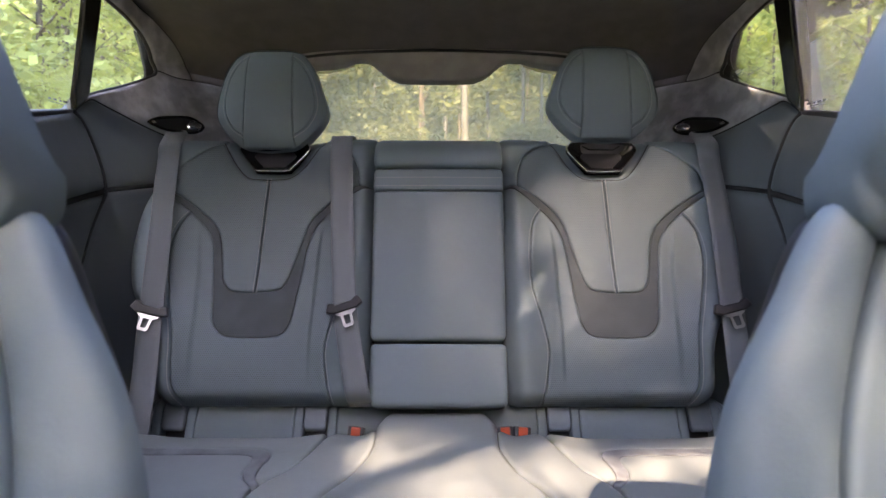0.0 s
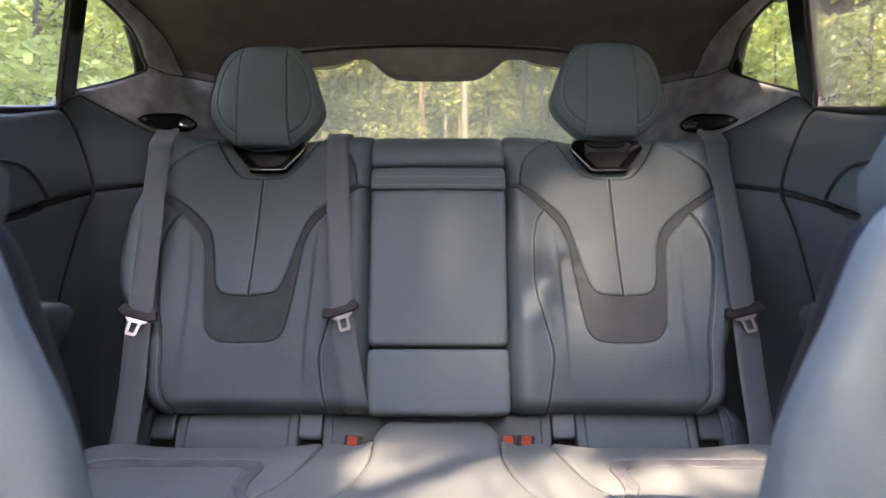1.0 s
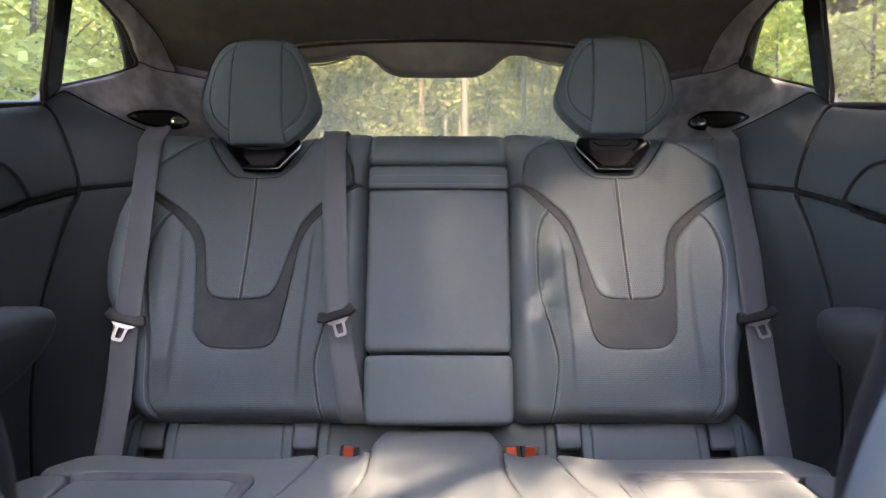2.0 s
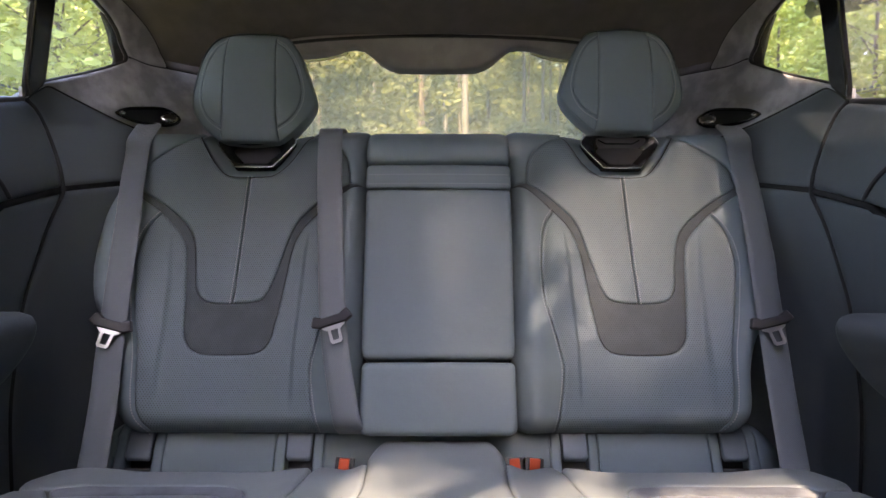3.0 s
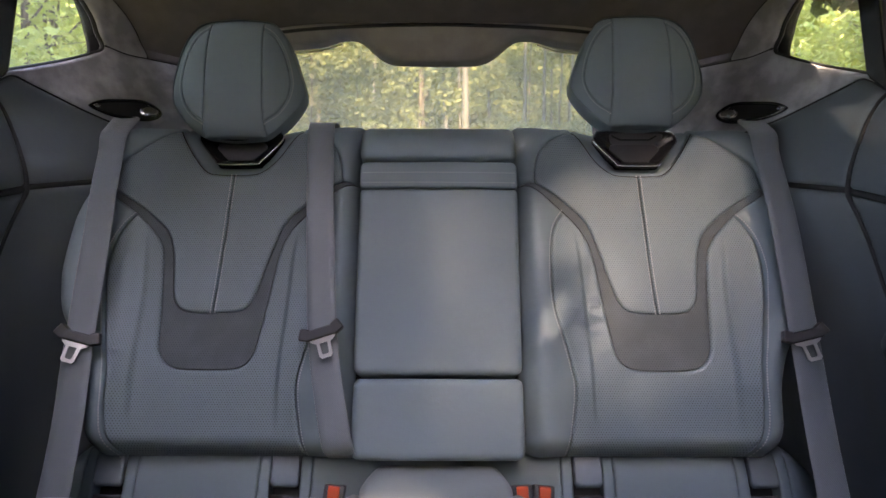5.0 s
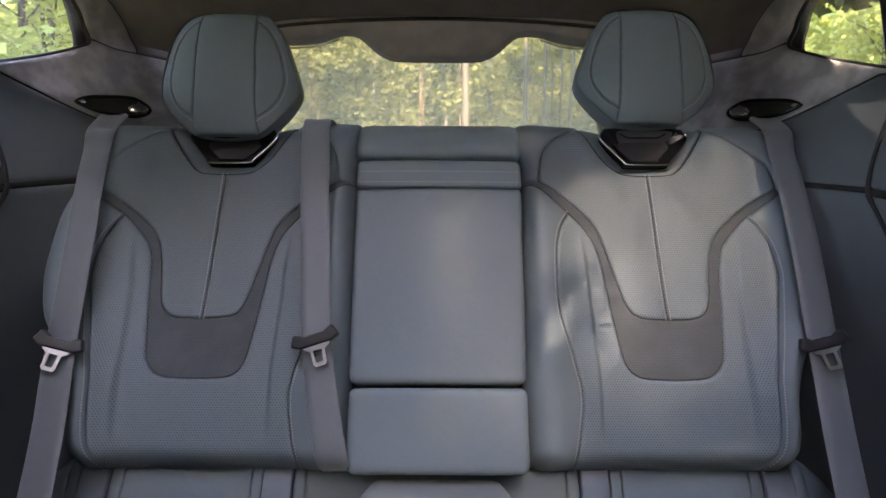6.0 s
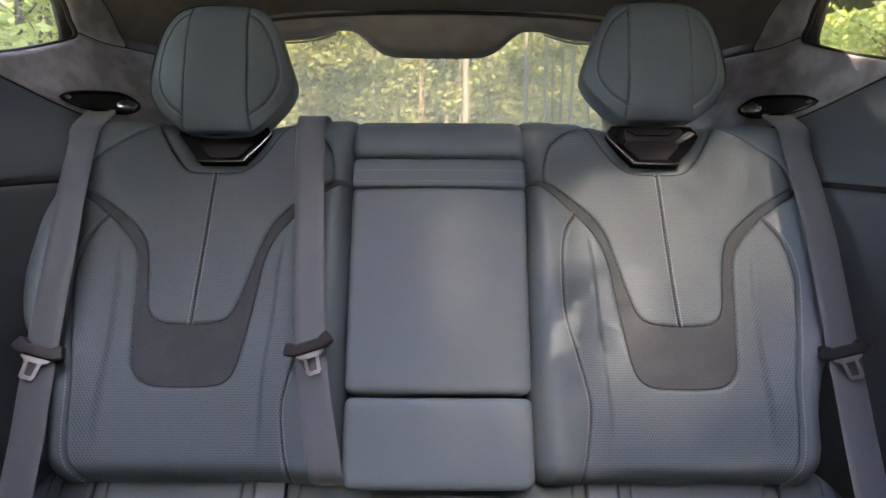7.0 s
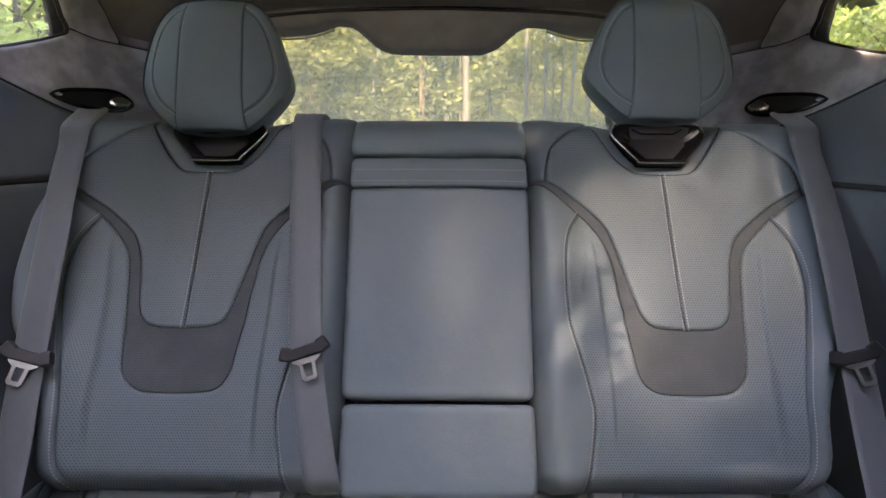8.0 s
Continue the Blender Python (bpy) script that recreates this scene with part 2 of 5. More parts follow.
def pad(name, loop, place, mat, parent, label="", roll=0.006, depth=0.005, step=0.009, skirt=0.012):
    """A padded panel: the outline filled with a fine net, its rim rolled down, with a skirt for thickness.
    place(u, v, n) gives the points in space for arrays of outline coordinates and heights."""
    from mathutils.geometry import delaunay_2d_cdt
    loop = even(np.vstack([loop, loop[:1]]), min(step, 0.008))[:-1]
    area = 0.5 * np.sum(loop[:, 0] * np.roll(loop[:, 1], -1) - loop[:, 1] * np.roll(loop[:, 0], -1))
    if area < 0:
        loop = loop[::-1]
    tang = np.roll(loop, -1, 0) - np.roll(loop, 1, 0)
    norm = np.stack([-tang[:, 1], tang[:, 0]], 1) / (np.linalg.norm(tang, axis=1)[:, None] + 1e-12)
    extra = []
    for k in (0.12, 0.35, 0.7, 1.1):
        q = loop + norm * roll * k
        q = q[inside(q, loop)]
        if len(q):
            extra.append(q[rim_distance(q, loop) > roll * k * 0.93])
    lo, hi = loop.min(0), loop.max(0)
    gu, gv = np.meshgrid(np.arange(lo[0], hi[0], step), np.arange(lo[1], hi[1], step * 0.866))
    gu = gu + (np.arange(gu.shape[0]) % 2)[:, None] * step / 2
    g = np.stack([gu.ravel(), gv.ravel()], 1)
    g = g[inside(g, loop)]
    if len(g):
        g = g[rim_distance(g, loop) > roll * 1.1 + step * 0.4]
    pts = np.vstack([loop, *extra, g])
    n = len(loop)
    verts, _, faces, *_ = delaunay_2d_cdt([Vector(q) for q in pts], [(i, (i + 1) % n) for i in range(n)], [], 1, 1e-7)
    v2 = np.array([(q.x, q.y) for q in verts])
    d = rim_distance(v2, loop)
    k = np.clip(1 - d / roll, 0, 1)
    h = -depth * (1 - np.sqrt(np.clip(1 - k * k, 0, 1)))
    tri = [tuple(f) for f in faces]
    used = {}
    for f in tri:
        for a, b in zip(f, f[1:] + f[:1]):
            used[(a, b)] = used.get((a, b), 0) + 1
    rim = [(a, b) for (a, b) in used if (b, a) not in used]
    base = {}
    u, w, hh = list(v2[:, 0]), list(v2[:, 1]), list(h)
    for a, b in rim:
        for i in (a, b):
            if i not in base:
                base[i] = len(u)
                u.append(v2[i, 0]), w.append(v2[i, 1]), hh.append(h[i] - skirt)
    tri += [(b, a, base[a], base[b]) for a, b in rim]
    u, w, hh = np.array(u), np.array(w), np.array(hh)
    me = mesh_of(name, place(u, w, hh), tri, mat, np.stack([u, w], 1))
    return piece(name, me, parent, label)


def stitches(name, path, place, parent, offset=0.0, pitch=0.0048, lift=0.0006, mat=None, size=0.0010):
    """A row of short thread stitches along a path, beside it by offset."""
    p = even(path, pitch)
    t = np.gradient(p, axis=0)
    t /= np.linalg.norm(t, axis=1)[:, None] + 1e-12
    side = np.stack([-t[:, 1], t[:, 0]], 1)
    c = p + side * offset
    vs, fs = [], []
    for q, a, b in zip(c, t, side):
        ring = []
        for k, w, hgt in ((-1, 1, 0), (-1, -1, 0), (1, -1, 0), (1, 1, 0), (-0.7, 0, 1), (0.7, 0, 1)):
            e = q + a * k * pitch * 0.33 + b * w * size
            ring.append((e[0], e[1], lift * (hgt * 1.6 - 0.6)))
        o = len(vs)
        vs += ring
        fs += [(o, o + 1, o + 4), (o + 1, o + 2, o + 5, o + 4), (o + 2, o + 3, o + 5), (o + 3, o, o + 4, o + 5)]
    vs = np.array(vs)
    me = mesh_of(name, place(vs[:, 0], vs[:, 1], vs[:, 2]), fs, mat or THREAD)
    return tagged(piece(name, me, parent), kind="stuff")


def tube(name, pts, radius, mat, parent, label="", closed=False, flat=1.0, sides=8, up=(0, 0, 1)):
    """A rounded strip swept along points in space."""
    p = np.asarray(pts, float)
    n = len(p)
    t = (np.roll(p, -1, 0) - np.roll(p, 1, 0)) if closed else np.gradient(p, axis=0)
    t /= np.linalg.norm(t, axis=1)[:, None] + 1e-12
    a = np.cross(t, np.array(up, float))
    a /= np.linalg.norm(a, axis=1)[:, None] + 1e-9
    b = np.cross(a, t)
    vs, fs = [], []
    for i in range(n):
        for k in range(sides):
            w = 2 * math.pi * k / sides
            vs.append(p[i] + radius * (math.cos(w) * a[i] + flat * math.sin(w) * b[i]))
    for i in range(n if closed else n - 1):
        for k in range(sides):
            j, m = (i + 1) % n, (k + 1) % sides
            fs.append((i * sides + k, i * sides + m, j * sides + m, j * sides + k))
    if not closed:
        fs += [tuple(range(sides))[::-1], tuple((n - 1) * sides + k for k in range(sides))]
    return piece(name, mesh_of(name, vs, fs, mat), parent, label)


def block(bm, size, m, bevel=0.0, segments=2):
    r = bmesh.ops.create_cube(bm, size=1, matrix=m @ Matrix.Diagonal((*size, 1)))
    if bevel:
        edges = list({e for v in r["verts"] for e in v.link_edges})
        bmesh.ops.bevel(bm, geom=edges, offset=bevel, segments=segments, affect="EDGES", profile=0.7)


def box(name, size, m, mat, parent=None, label="", bevel=0.003, segments=2):
    bm = bmesh.new()
    block(bm, size, m, bevel, segments)
    return part(name, bm, mat, parent, label, smooth=False)


def step01(x, a, b):
    t = np.clip((np.asarray(x, float) - a) / (b - a), 0, 1)
    return t * t * (3 - 2 * t)


# ---- the cabin shell ----
def wall_x(y, z):
    """Half width of the cabin's lining at a place along it and a height."""
    y, z = np.asarray(y, float), np.asarray(z, float)
    w = 0.725 + 0.048 * step01(z, 0.78, 0.99) - 0.17 * np.clip(z - 1.0, 0, None)
    start = np.interp(z, [0.3, 0.8, 0.98, 1.107, 1.14], [1.16, 1.19, 1.28, 1.40, 1.43])
    return w - 1.0 * np.clip(y - start, 0, None) ** 1.585


def lining(side):
    """Coordinates y, z and a height towards the cabin's middle, to points in space."""
    def place(u, v, n):
        return np.stack([side * (wall_x(u, v) - n), u, v], 1)
    return place


shell = {}
Q_WINDOW = smooth_path([(1.235, 0.992), (1.286, 1.010), (1.345, 1.031), (1.40, 1.052), (1.45, 1.074), (1.486, 1.092), (1.504, 1.102), (1.511, 1.114), (1.508, 1.128), (1.496, 1.157), (1.480, 1.177), (1.455, 1.197), (1.41, 1.213), (1.35, 1.224), (1.28, 1.232), (1.21, 1.236)], 0.008)
Q_ARCH = smooth_path([(1.599, 1.107), (1.597, 1.134), (1.579, 1.167), (1.545, 1.202), (1.492, 1.233), (1.44, 1.248), (1.35, 1.262), (1.2, 1.275)], 0.008)
PILLAR_SEAM = smooth_path([(1.511, 1.114), (1.555, 1.106), (1.599, 1.107), (1.66, 1.107), (1.74, 1.104)], 0.008)
PILLAR_LOW = smooth_path([(1.231, 0.968), (1.262, 0.988), (1.284, 1.000), (1.297, 1.004), (1.313, 1.003), (1.345, 0.993), (1.382, 0.978), (1.45, 0.946), (1.50, 0.925), (1.56, 0.905)], 0.008)
DOOR_REAR = smooth_path([(1.229, 0.968), (1.249, 0.953), (1.260, 0.927), (1.259, 0.890), (1.250, 0.84), (1.240, 0.800)], 0.008)
DOOR_REAR_LOW = smooth_path([(1.237, 0.790), (1.20, 0.73), (1.155, 0.65), (1.125, 0.59), (1.10, 0.50), (1.08, 0.40), (1.07, 0.2)], 0.008)

for side, word, number in ((-1, "left", 1), (1, "right", 2)):
    P = lining(side)
    # trim behind the door: padded leather above and below the waist seam, suede on the pillar
    wall = thing("wall_" + word, "dark blue-grey padded side trim with suede pillar beside the rear bench", "side trim", kind="structure")
    pad("pillar_trim", loop_of(cut(Q_WINDOW, (1.235, 0.992), (1.511, 1.114)), PILLAR_SEAM, [(1.74, 0.90), (1.58, 0.895)], PILLAR_LOW[::-1]), P, SUEDE, wall, "mottled grey suede pillar trim", roll=0.008, depth=0.006, skirt=0.012)
    pad("arch_trim", loop_of(cut(Q_WINDOW, (1.511, 1.114), (1.21, 1.236)), Q_ARCH[::-1], cut(PILLAR_SEAM, (1.599, 1.107), (1.511, 1.114))), P, SUEDE, wall, "mottled grey suede window arch", roll=0.008, depth=0.006, skirt=0.012)
    # black strips laid in the trim grooves as shade; they also stop light leaks
    waist = smooth_path([(1.236, 0.799), (1.45, 0.823), (1.56, 0.827)], 0.01)
    tube("seam", P(waist[:, 0], waist[:, 1], np.full(len(waist), -0.010)), 0.007, HOLLOW, wall, up=(1, 0, 0))
    for seam in (Q_ARCH, PILLAR_SEAM, PILLAR_LOW):
        tube("seam", P(seam[:, 0], seam[:, 1], np.full(len(seam), -0.0045)), 0.0024, HOLLOW, wall, up=(1, 0, 0))
    pad("pillar_cap", loop_of([(1.600, 1.109), (1.66, 1.109), (1.80, 1.10), (1.80, 1.22), (1.575, 1.20), (1.598, 1.15)]), P, HEADLINING, wall, "dark roof suede", roll=0.006, depth=0.004, skirt=0.03)
    pad("shoulder_trim", loop_of(PILLAR_LOW, [(1.56, 0.83)], [(1.45, 0.826), (1.240, 0.803)], DOOR_REAR[::-1]), P, DOOR_LEATHER, wall, "", roll=0.012, depth=0.009, skirt=0.03)
    pad("side_bolster", loop_of([(1.238, 0.796), (1.45, 0.820), (1.56, 0.824)], [(1.56, 0.2)], DOOR_REAR_LOW[::-1]), P, DOOR_LEATHER, wall, "", roll=0.012, depth=0.009, skirt=0.03)
    # rear door
    door = thing("door_%d" % number, "closed rear car door with dark leather trim and armrest", "door", kind="structure")
    pad("upper_panel", loop_of(DOOR_REAR, [(1.10, 0.774), (1.00, 0.750), (0.3, 0.735), (0.12, 0.735), (0.12, 0.885), (0.6, 0.900), (1.0, 0.925), (1.10, 0.938)]), P, DOOR_LEATHER, door, "", roll=0.014, depth=0.012, step=0.012, skirt=0.03)
    pad("lower_panel", loop_of(DOOR_REAR_LOW, [(0.12, 0.2), (0.12, 0.728), (0.3, 0.728), (1.00, 0.742), (1.10, 0.766)]), P, DOOR_LEATHER, door, "dark leather lower door panel", roll=0.012, depth=0.010, step=0.014, skirt=0.03)
    arm = smooth_path([(0.35, 0.60), (0.7, 0.605), (0.95, 0.603), (1.05, 0.598), (1.08, 0.575), (1.07, 0.52), (1.02, 0.465), (0.88, 0.44), (0.4, 0.43)], 0.012, True)

    def arm_place(u, v, n, side=side):
        bulge = 0.055 * step01(v, 0.42, 0.58)
        return np.stack([side * (wall_x(u, v) - 0.012 - bulge - n), u, v], 1)
    pad("armrest", loop_of(arm), arm_place, DOOR_LEATHER, door, "padded leather armrest", roll=0.03, depth=0.025, step=0.012, skirt=0.07)
    pull = smooth_path([(0.95, 0.842), (1.02, 0.845), (1.06, 0.838), (1.085, 0.815), (1.105, 0.782)], 0.008)
    tube("door_pull", P(pull[:, 0], pull[:, 1], np.full(len(pull), 0.002)), 0.004, BLACK, door, "dark door-pull seam")
    # gloss black post between door glass and quarter glass
    post = [(1.285, 1.004), (1.287, 1.10), (1.289, 1.20), (1.285, 1.29)]
    post2 = [(1.230, 0.966), (1.232, 1.00), (1.232, 1.10), (1.230, 1.20), (1.22, 1.29)]
    pad("window_post", loop_of(smooth_path(post, 0.01), smooth_path(post2, 0.01)[::-1]), P, GLOSS, door, "gloss black window post", roll=0.006, depth=0.006, skirt=0.004)
    # seal round the quarter glass and along the sill
    q = P(Q_WINDOW[:, 0], Q_WINDOW[:, 1], np.full(len(Q_WINDOW), -0.010))
    tube("window_seal", q, 0.0045, HOLLOW, wall, "black rubber window seal", up=(1, 0, 0), flat=1.0)
    reveal = smooth_path([(1.47, 1.086), (1.482, 1.090), (1.488, 1.108), (1.485, 1.140), (1.472, 1.168), (1.452, 1.196)], 0.006)
    pad("window_reveal", loop_of(reveal, cut(Q_WINDOW, (1.445, 1.201), (1.47, 1.084)) + (0.004, 0)), lambda u, v, n, P=P: P(u, v, n - 0.016), HOLLOW, wall, "black window edge", roll=0.003, depth=0.002, skirt=0.004)
    # black strips drawn as shade in the door's grooves, closing them to light
    door_waist = smooth_path([(0.12, 0.7315), (0.3, 0.7315), (1.00, 0.746), (1.10, 0.770), (1.236, 0.797)], 0.02)
    tube("seam", P(door_waist[:, 0], door_waist[:, 1], np.full(len(door_waist), -0.010)), 0.008, HOLLOW, door, up=(1, 0, 0))
    door_gap = np.vstack([DOOR_REAR, DOOR_REAR_LOW])
    tube("door_seal", P(door_gap[:, 0], door_gap[:, 1], np.full(len(door_gap), -0.004)), 0.0042, HOLLOW, door, "black strip drawn as shade in the gap round the door", up=(1, 0, 0))
    sill = even([(0.12, 0.892), (0.6, 0.905), (1.0, 0.930), (1.10, 0.943), (1.235, 0.966)], 0.03)
    tube("sill_seal", P(sill[:, 0], sill[:, 1], np.full(len(sill), -0.012)), 0.008, BLACK, door, "black rubber sill seal")
    # panes
    # unseen panel added where a front side window would be, to block its light
    tagged(box("light_block_" + word, (0.03, 1.35, 0.52), pose(side * 0.745, -0.66, 1.07, 0, -side * 6, 0), HEADLINING, bevel=0.01), "unseen plain dark panel added beside the front seat to block light", "wall", kind="structure")
    for name, y0, y1, z0, z1 in (("quarter", 1.265, 1.56, 0.94, 1.31), ("door", 0.10, 1.26, 0.86, 1.31)):
        pane = thing("window_%d" % {"quarter": 2 + number, "door": number}[name], "clear car side window looking out on green woods", "window", kind="structure")
        g = np.array([(y, z) for z in np.linspace(z0, z1, 5) for y in np.linspace(y0, y1, 6)])
        x = 0.790 - 0.16 * np.clip(g[:, 1] - 1.0, 0, None) - (0.10 * np.clip(g[:, 0] - 1.3, 0, None) if name == "quarter" else 0)
        me = mesh_of("pane", np.stack([side * x, g[:, 0], g[:, 1]], 1), [(r * 6 + c, r * 6 + c + 1, r * 6 + c + 7, r * 6 + c + 6) for r in range(4) for c in range(5)], GLASS_DOOR if name == "door" and side > 0 else GLASS_SIDE)
        ob = piece("pane", me, pane)
        ob.visible_shadow = False
        if name == "door":
            for k, w in enumerate((0.012, 0.016, 0.010, 0.022)):
                box("glass_mark", (0.0012, w * 0.6, 0.004), pose(side * 0.786, 1.172 + 0.016 * k, 0.985), GREY_PLASTIC, ob, "small dark print on the glass", bevel=0.0)
            box("glass_mark", (0.0012, 0.050, 0.0012), pose(side * 0.786, 1.195, 0.979), GREY_PLASTIC, ob, "small dark print on the glass", bevel=0.0)
    # outer skin below and beyond the openings
    skin = thing("body_side_" + word, "dark painted outer car body side", "car body", kind="structure")
    box("body_panel", (0.05, 3.9, 1.12), pose(side * 0.84, 0.25, 0.33), BODY, skin, bevel=0.01)
    box("front_trim", (0.03, 1.46, 0.75), pose(side * 0.765, -0.65, 0.45), DOOR_LEATHER, skin, bevel=0.01)
    box("centre_post", (0.05, 0.11, 0.50), pose(side * 0.765, 0.06, 1.06, 0, -side * 6, 0), HEADLINING, skin, bevel=0.01)
    box("roof_rail", (0.13, 2.0, 0.07), pose(side * 0.70, 0.22, 1.305, 0, side * 14, 0), HEADLINING, skin, bevel=0.015)
    box("rear_quarter", (0.10, 0.75, 0.62), pose(side * 0.80, 1.92, 0.72), BODY, skin, bevel=0.02)

# ---- roof lining ----
EDGE = smooth_path([(1.12, 1.283), (1.25, 1.276), (1.35, 1.264), (1.44, 1.250), (1.492, 1.235), (1.545, 1.204), (1.579, 1.169), (1.597, 1.136), (1.600, 1.109)], 0.02)
rows, cols = len(EDGE), 36
ceil_v, ceil_f = [], []
for i, (y, z) in enumerate(EDGE):
    xe = float(wall_x(y, z)) + 0.004
    if i == rows - 1:
        xe, y = 0.57, 1.64
    yc = min(1.12 + (1.615 - 1.12) * (i / (rows - 1)) ** 0.93, 1.615)
    zc = 1.297 - 0.099 * ((yc - 1.12) / 0.495) ** 3.0
    for k in range(cols + 1):
        f = -1 + 2 * k / cols
        a = abs(f)
        ceil_v.append((f * xe, yc + (y - yc) * a ** 2.2, z + (zc - z) * (1 - a ** (3.0 + 2.2 * step01(yc, 1.3, 1.6)))))
for i in range(rows - 1):
    for k in range(cols):
        o = i * (cols + 1) + k
        ceil_f.append((o, o + 1, o + cols + 2, o + cols + 1))
n0 = len(ceil_v)
ceil_v += [(x, y, z + 0.03) for x, y, z in ceil_v]
ceil_f += [tuple(n0 + i for i in f[::-1]) for f in ceil_f]
tagged(piece("ceiling", mesh_of("ceiling", ceil_v, ceil_f, HEADLINING)), "charcoal suede roof lining", "headliner", kind="structure")
roof = thing("roof", "dark car roof with a long glass panel over the front", "car roof", kind="structure")
box("rear_roof", (1.30, 0.85, 0.03), pose(0, 1.425, 1.345, -3, 0, 0), BODY, roof, bevel=0.01)
box("roof_header", (1.30, 0.10, 0.05), pose(0, -0.64, 1.33), HEADLINING, roof, bevel=0.01)
for side in (-1, 1):
    box("roof_side", (0.07, 1.74, 0.03), pose(side * 0.66, 0.25, 1.35), BODY, roof, bevel=0.01)


# tailgate trim over the rear window
def tail_place(u, v, n):
    return np.stack([u, 1.645 + 0.9 * np.clip(1.20 - v, -0.05, 1) - n - 0.12 * u * u, v + 0 * u], 1)


tail = thing("tailgate_trim", "dark grey suede tailgate trim above the rear window", "tailgate trim", kind="structure")
low = smooth_path([(-0.60, 1.10), (-0.45, 1.146), (-0.37, 1.160), (-0.29, 1.168), (-0.245, 1.180), (-0.207, 1.180), (-0.183, 1.167), (-0.157, 1.147), (-0.128, 1.135), (-0.09, 1.131), (0.075, 1.131), (0.113, 1.135), (0.143, 1.147), (0.170, 1.167), (0.195, 1.180), (0.24, 1.180), (0.29, 1.170), (0.37, 1.160), (0.45, 1.146), (0.60, 1.10)], 0.008)
top = smooth_path([(0.62, 1.12), (0.50, 1.172), (0.37, 1.196), (0.2, 1.209), (0, 1.214), (-0.2, 1.209), (-0.37, 1.196), (-0.50, 1.172), (-0.62, 1.12)], 0.01)
# black strip drawn as the shade in the gap between lining and tailgate
gap = tail_place(top[:, 0], top[:, 1] - 0.013, np.full(len(top), 0.003))
tube("tailgate_gap_shade", gap, 0.0042, BLACK, tail, "black strip drawn as the dark gap above the tailgate trim", up=(0, 1, 0))
pad("tailgate_panel", loop_of(low, top), tail_place, TAIL_SUEDE, tail, "", roll=0.012, depth=0.010, skirt=0.05)

# rear glass, parcel cover and tail
rear = thing("window_5", "sloping rear window looking out on birch woods", "window", kind="structure")
g = [(f * (0.60 + 0.10 * r), 1.74 + 0.72 * r - 0.06 * f * f, 1.235 - 0.50 * r - 0.05 * f * f) for r in np.linspace(0, 1, 5) for f in np.linspace(-1, 1, 13)]
ob = piece("pane", mesh_of("pane", g, [(r * 13 + c, r * 13 + c + 1, r * 13 + c + 14, r * 13 + c + 13) for r in range(4) for c in range(12)], GLASS_REAR), rear)
ob.visible_shadow = False
tailbody = thing("tail_body", "dark painted tail of the car", "car body", kind="structure")
box("tail_panel", (1.60, 0.06, 0.90), pose(0, 2.50, 0.30), BODY, tailbody, bevel=0.02)
for side in (-1, 1):
    tube("luggage_trim", [(side * 0.425, 1.75, 0.90), (side * 0.412, 1.75, 0.96), (side * 0.404, 1.75, 1.004)], 0.009, PALE_PLASTIC, tailbody, "pale luggage-space trim", up=(0, 1, 0))
    edge = smooth_path([(side * 0.40, 1.161), (side * 0.337, 1.1635), (side * 0.297, 1.170), (side * 0.252, 1.184)], 0.01)
    for k in (0, 1):
        tube("glass_edge", [(x, 1.748, z + 0.007 * k) for x, z in edge], 0.0026, TAN_TRIM, tail, "tan edge strip of the rear glass", up=(0, 1, 0))
box("parcel_cover", (1.36, 0.70, 0.02), pose(0, 1.88, 0.72), CARPET, tailbody, bevel=0.004)
box("rear_roof_edge", (1.18, 0.10, 0.03), pose(0, 1.76, 1.30, -12, 0, 0), BODY, tailbody, bevel=0.01)
tagged(box("floor", (1.62, 4.0, 0.04), pose(0, 0.3, -0.02), CARPET, bevel=0.0), "dark carpeted car floor", "car floor", kind="structure")
front = thing("front_bulkhead", "plain dark dashboard closing the cabin ahead", "dashboard", kind="structure")
box("dashboard", (1.56, 0.40, 0.75), pose(0, -1.45, 0.40), DOOR_LEATHER, front, bevel=0.05)
screen = thing("window_6", "large sloping windscreen", "window", kind="structure")
ob = box("pane", (1.40, 1.05, 0.006), pose(0, -1.13, 1.06, 27, 0, 0), GLASS_SIDE, screen, bevel=0.0)
ob.visible_shadow = False
pane = thing("window_7", "long glass roof panel", "window", kind="structure")
box("pane", (1.24, 1.59, 0.006), pose(0, 0.205, 1.345), GLASS_ROOF, pane, bevel=0.0)

# ---- rear bench: backrests ----
RECLINE = radians(23.5)
SEAT_O = np.array([0, 1.148, 0.32])
SEAT_S = np.array([0, math.sin(RECLINE), math.cos(RECLINE)])
SEAT_N = np.array([0, -math.cos(RECLINE), math.sin(RECLINE)])


def bench(x, s, n):
    x, s, n = (np.asarray(a, float) for a in (x, s, n))
    return SEAT_O + np.stack([x, 0 * x, 0 * x], 1) + s[:, None] * SEAT_S + n[:, None] * SEAT_N


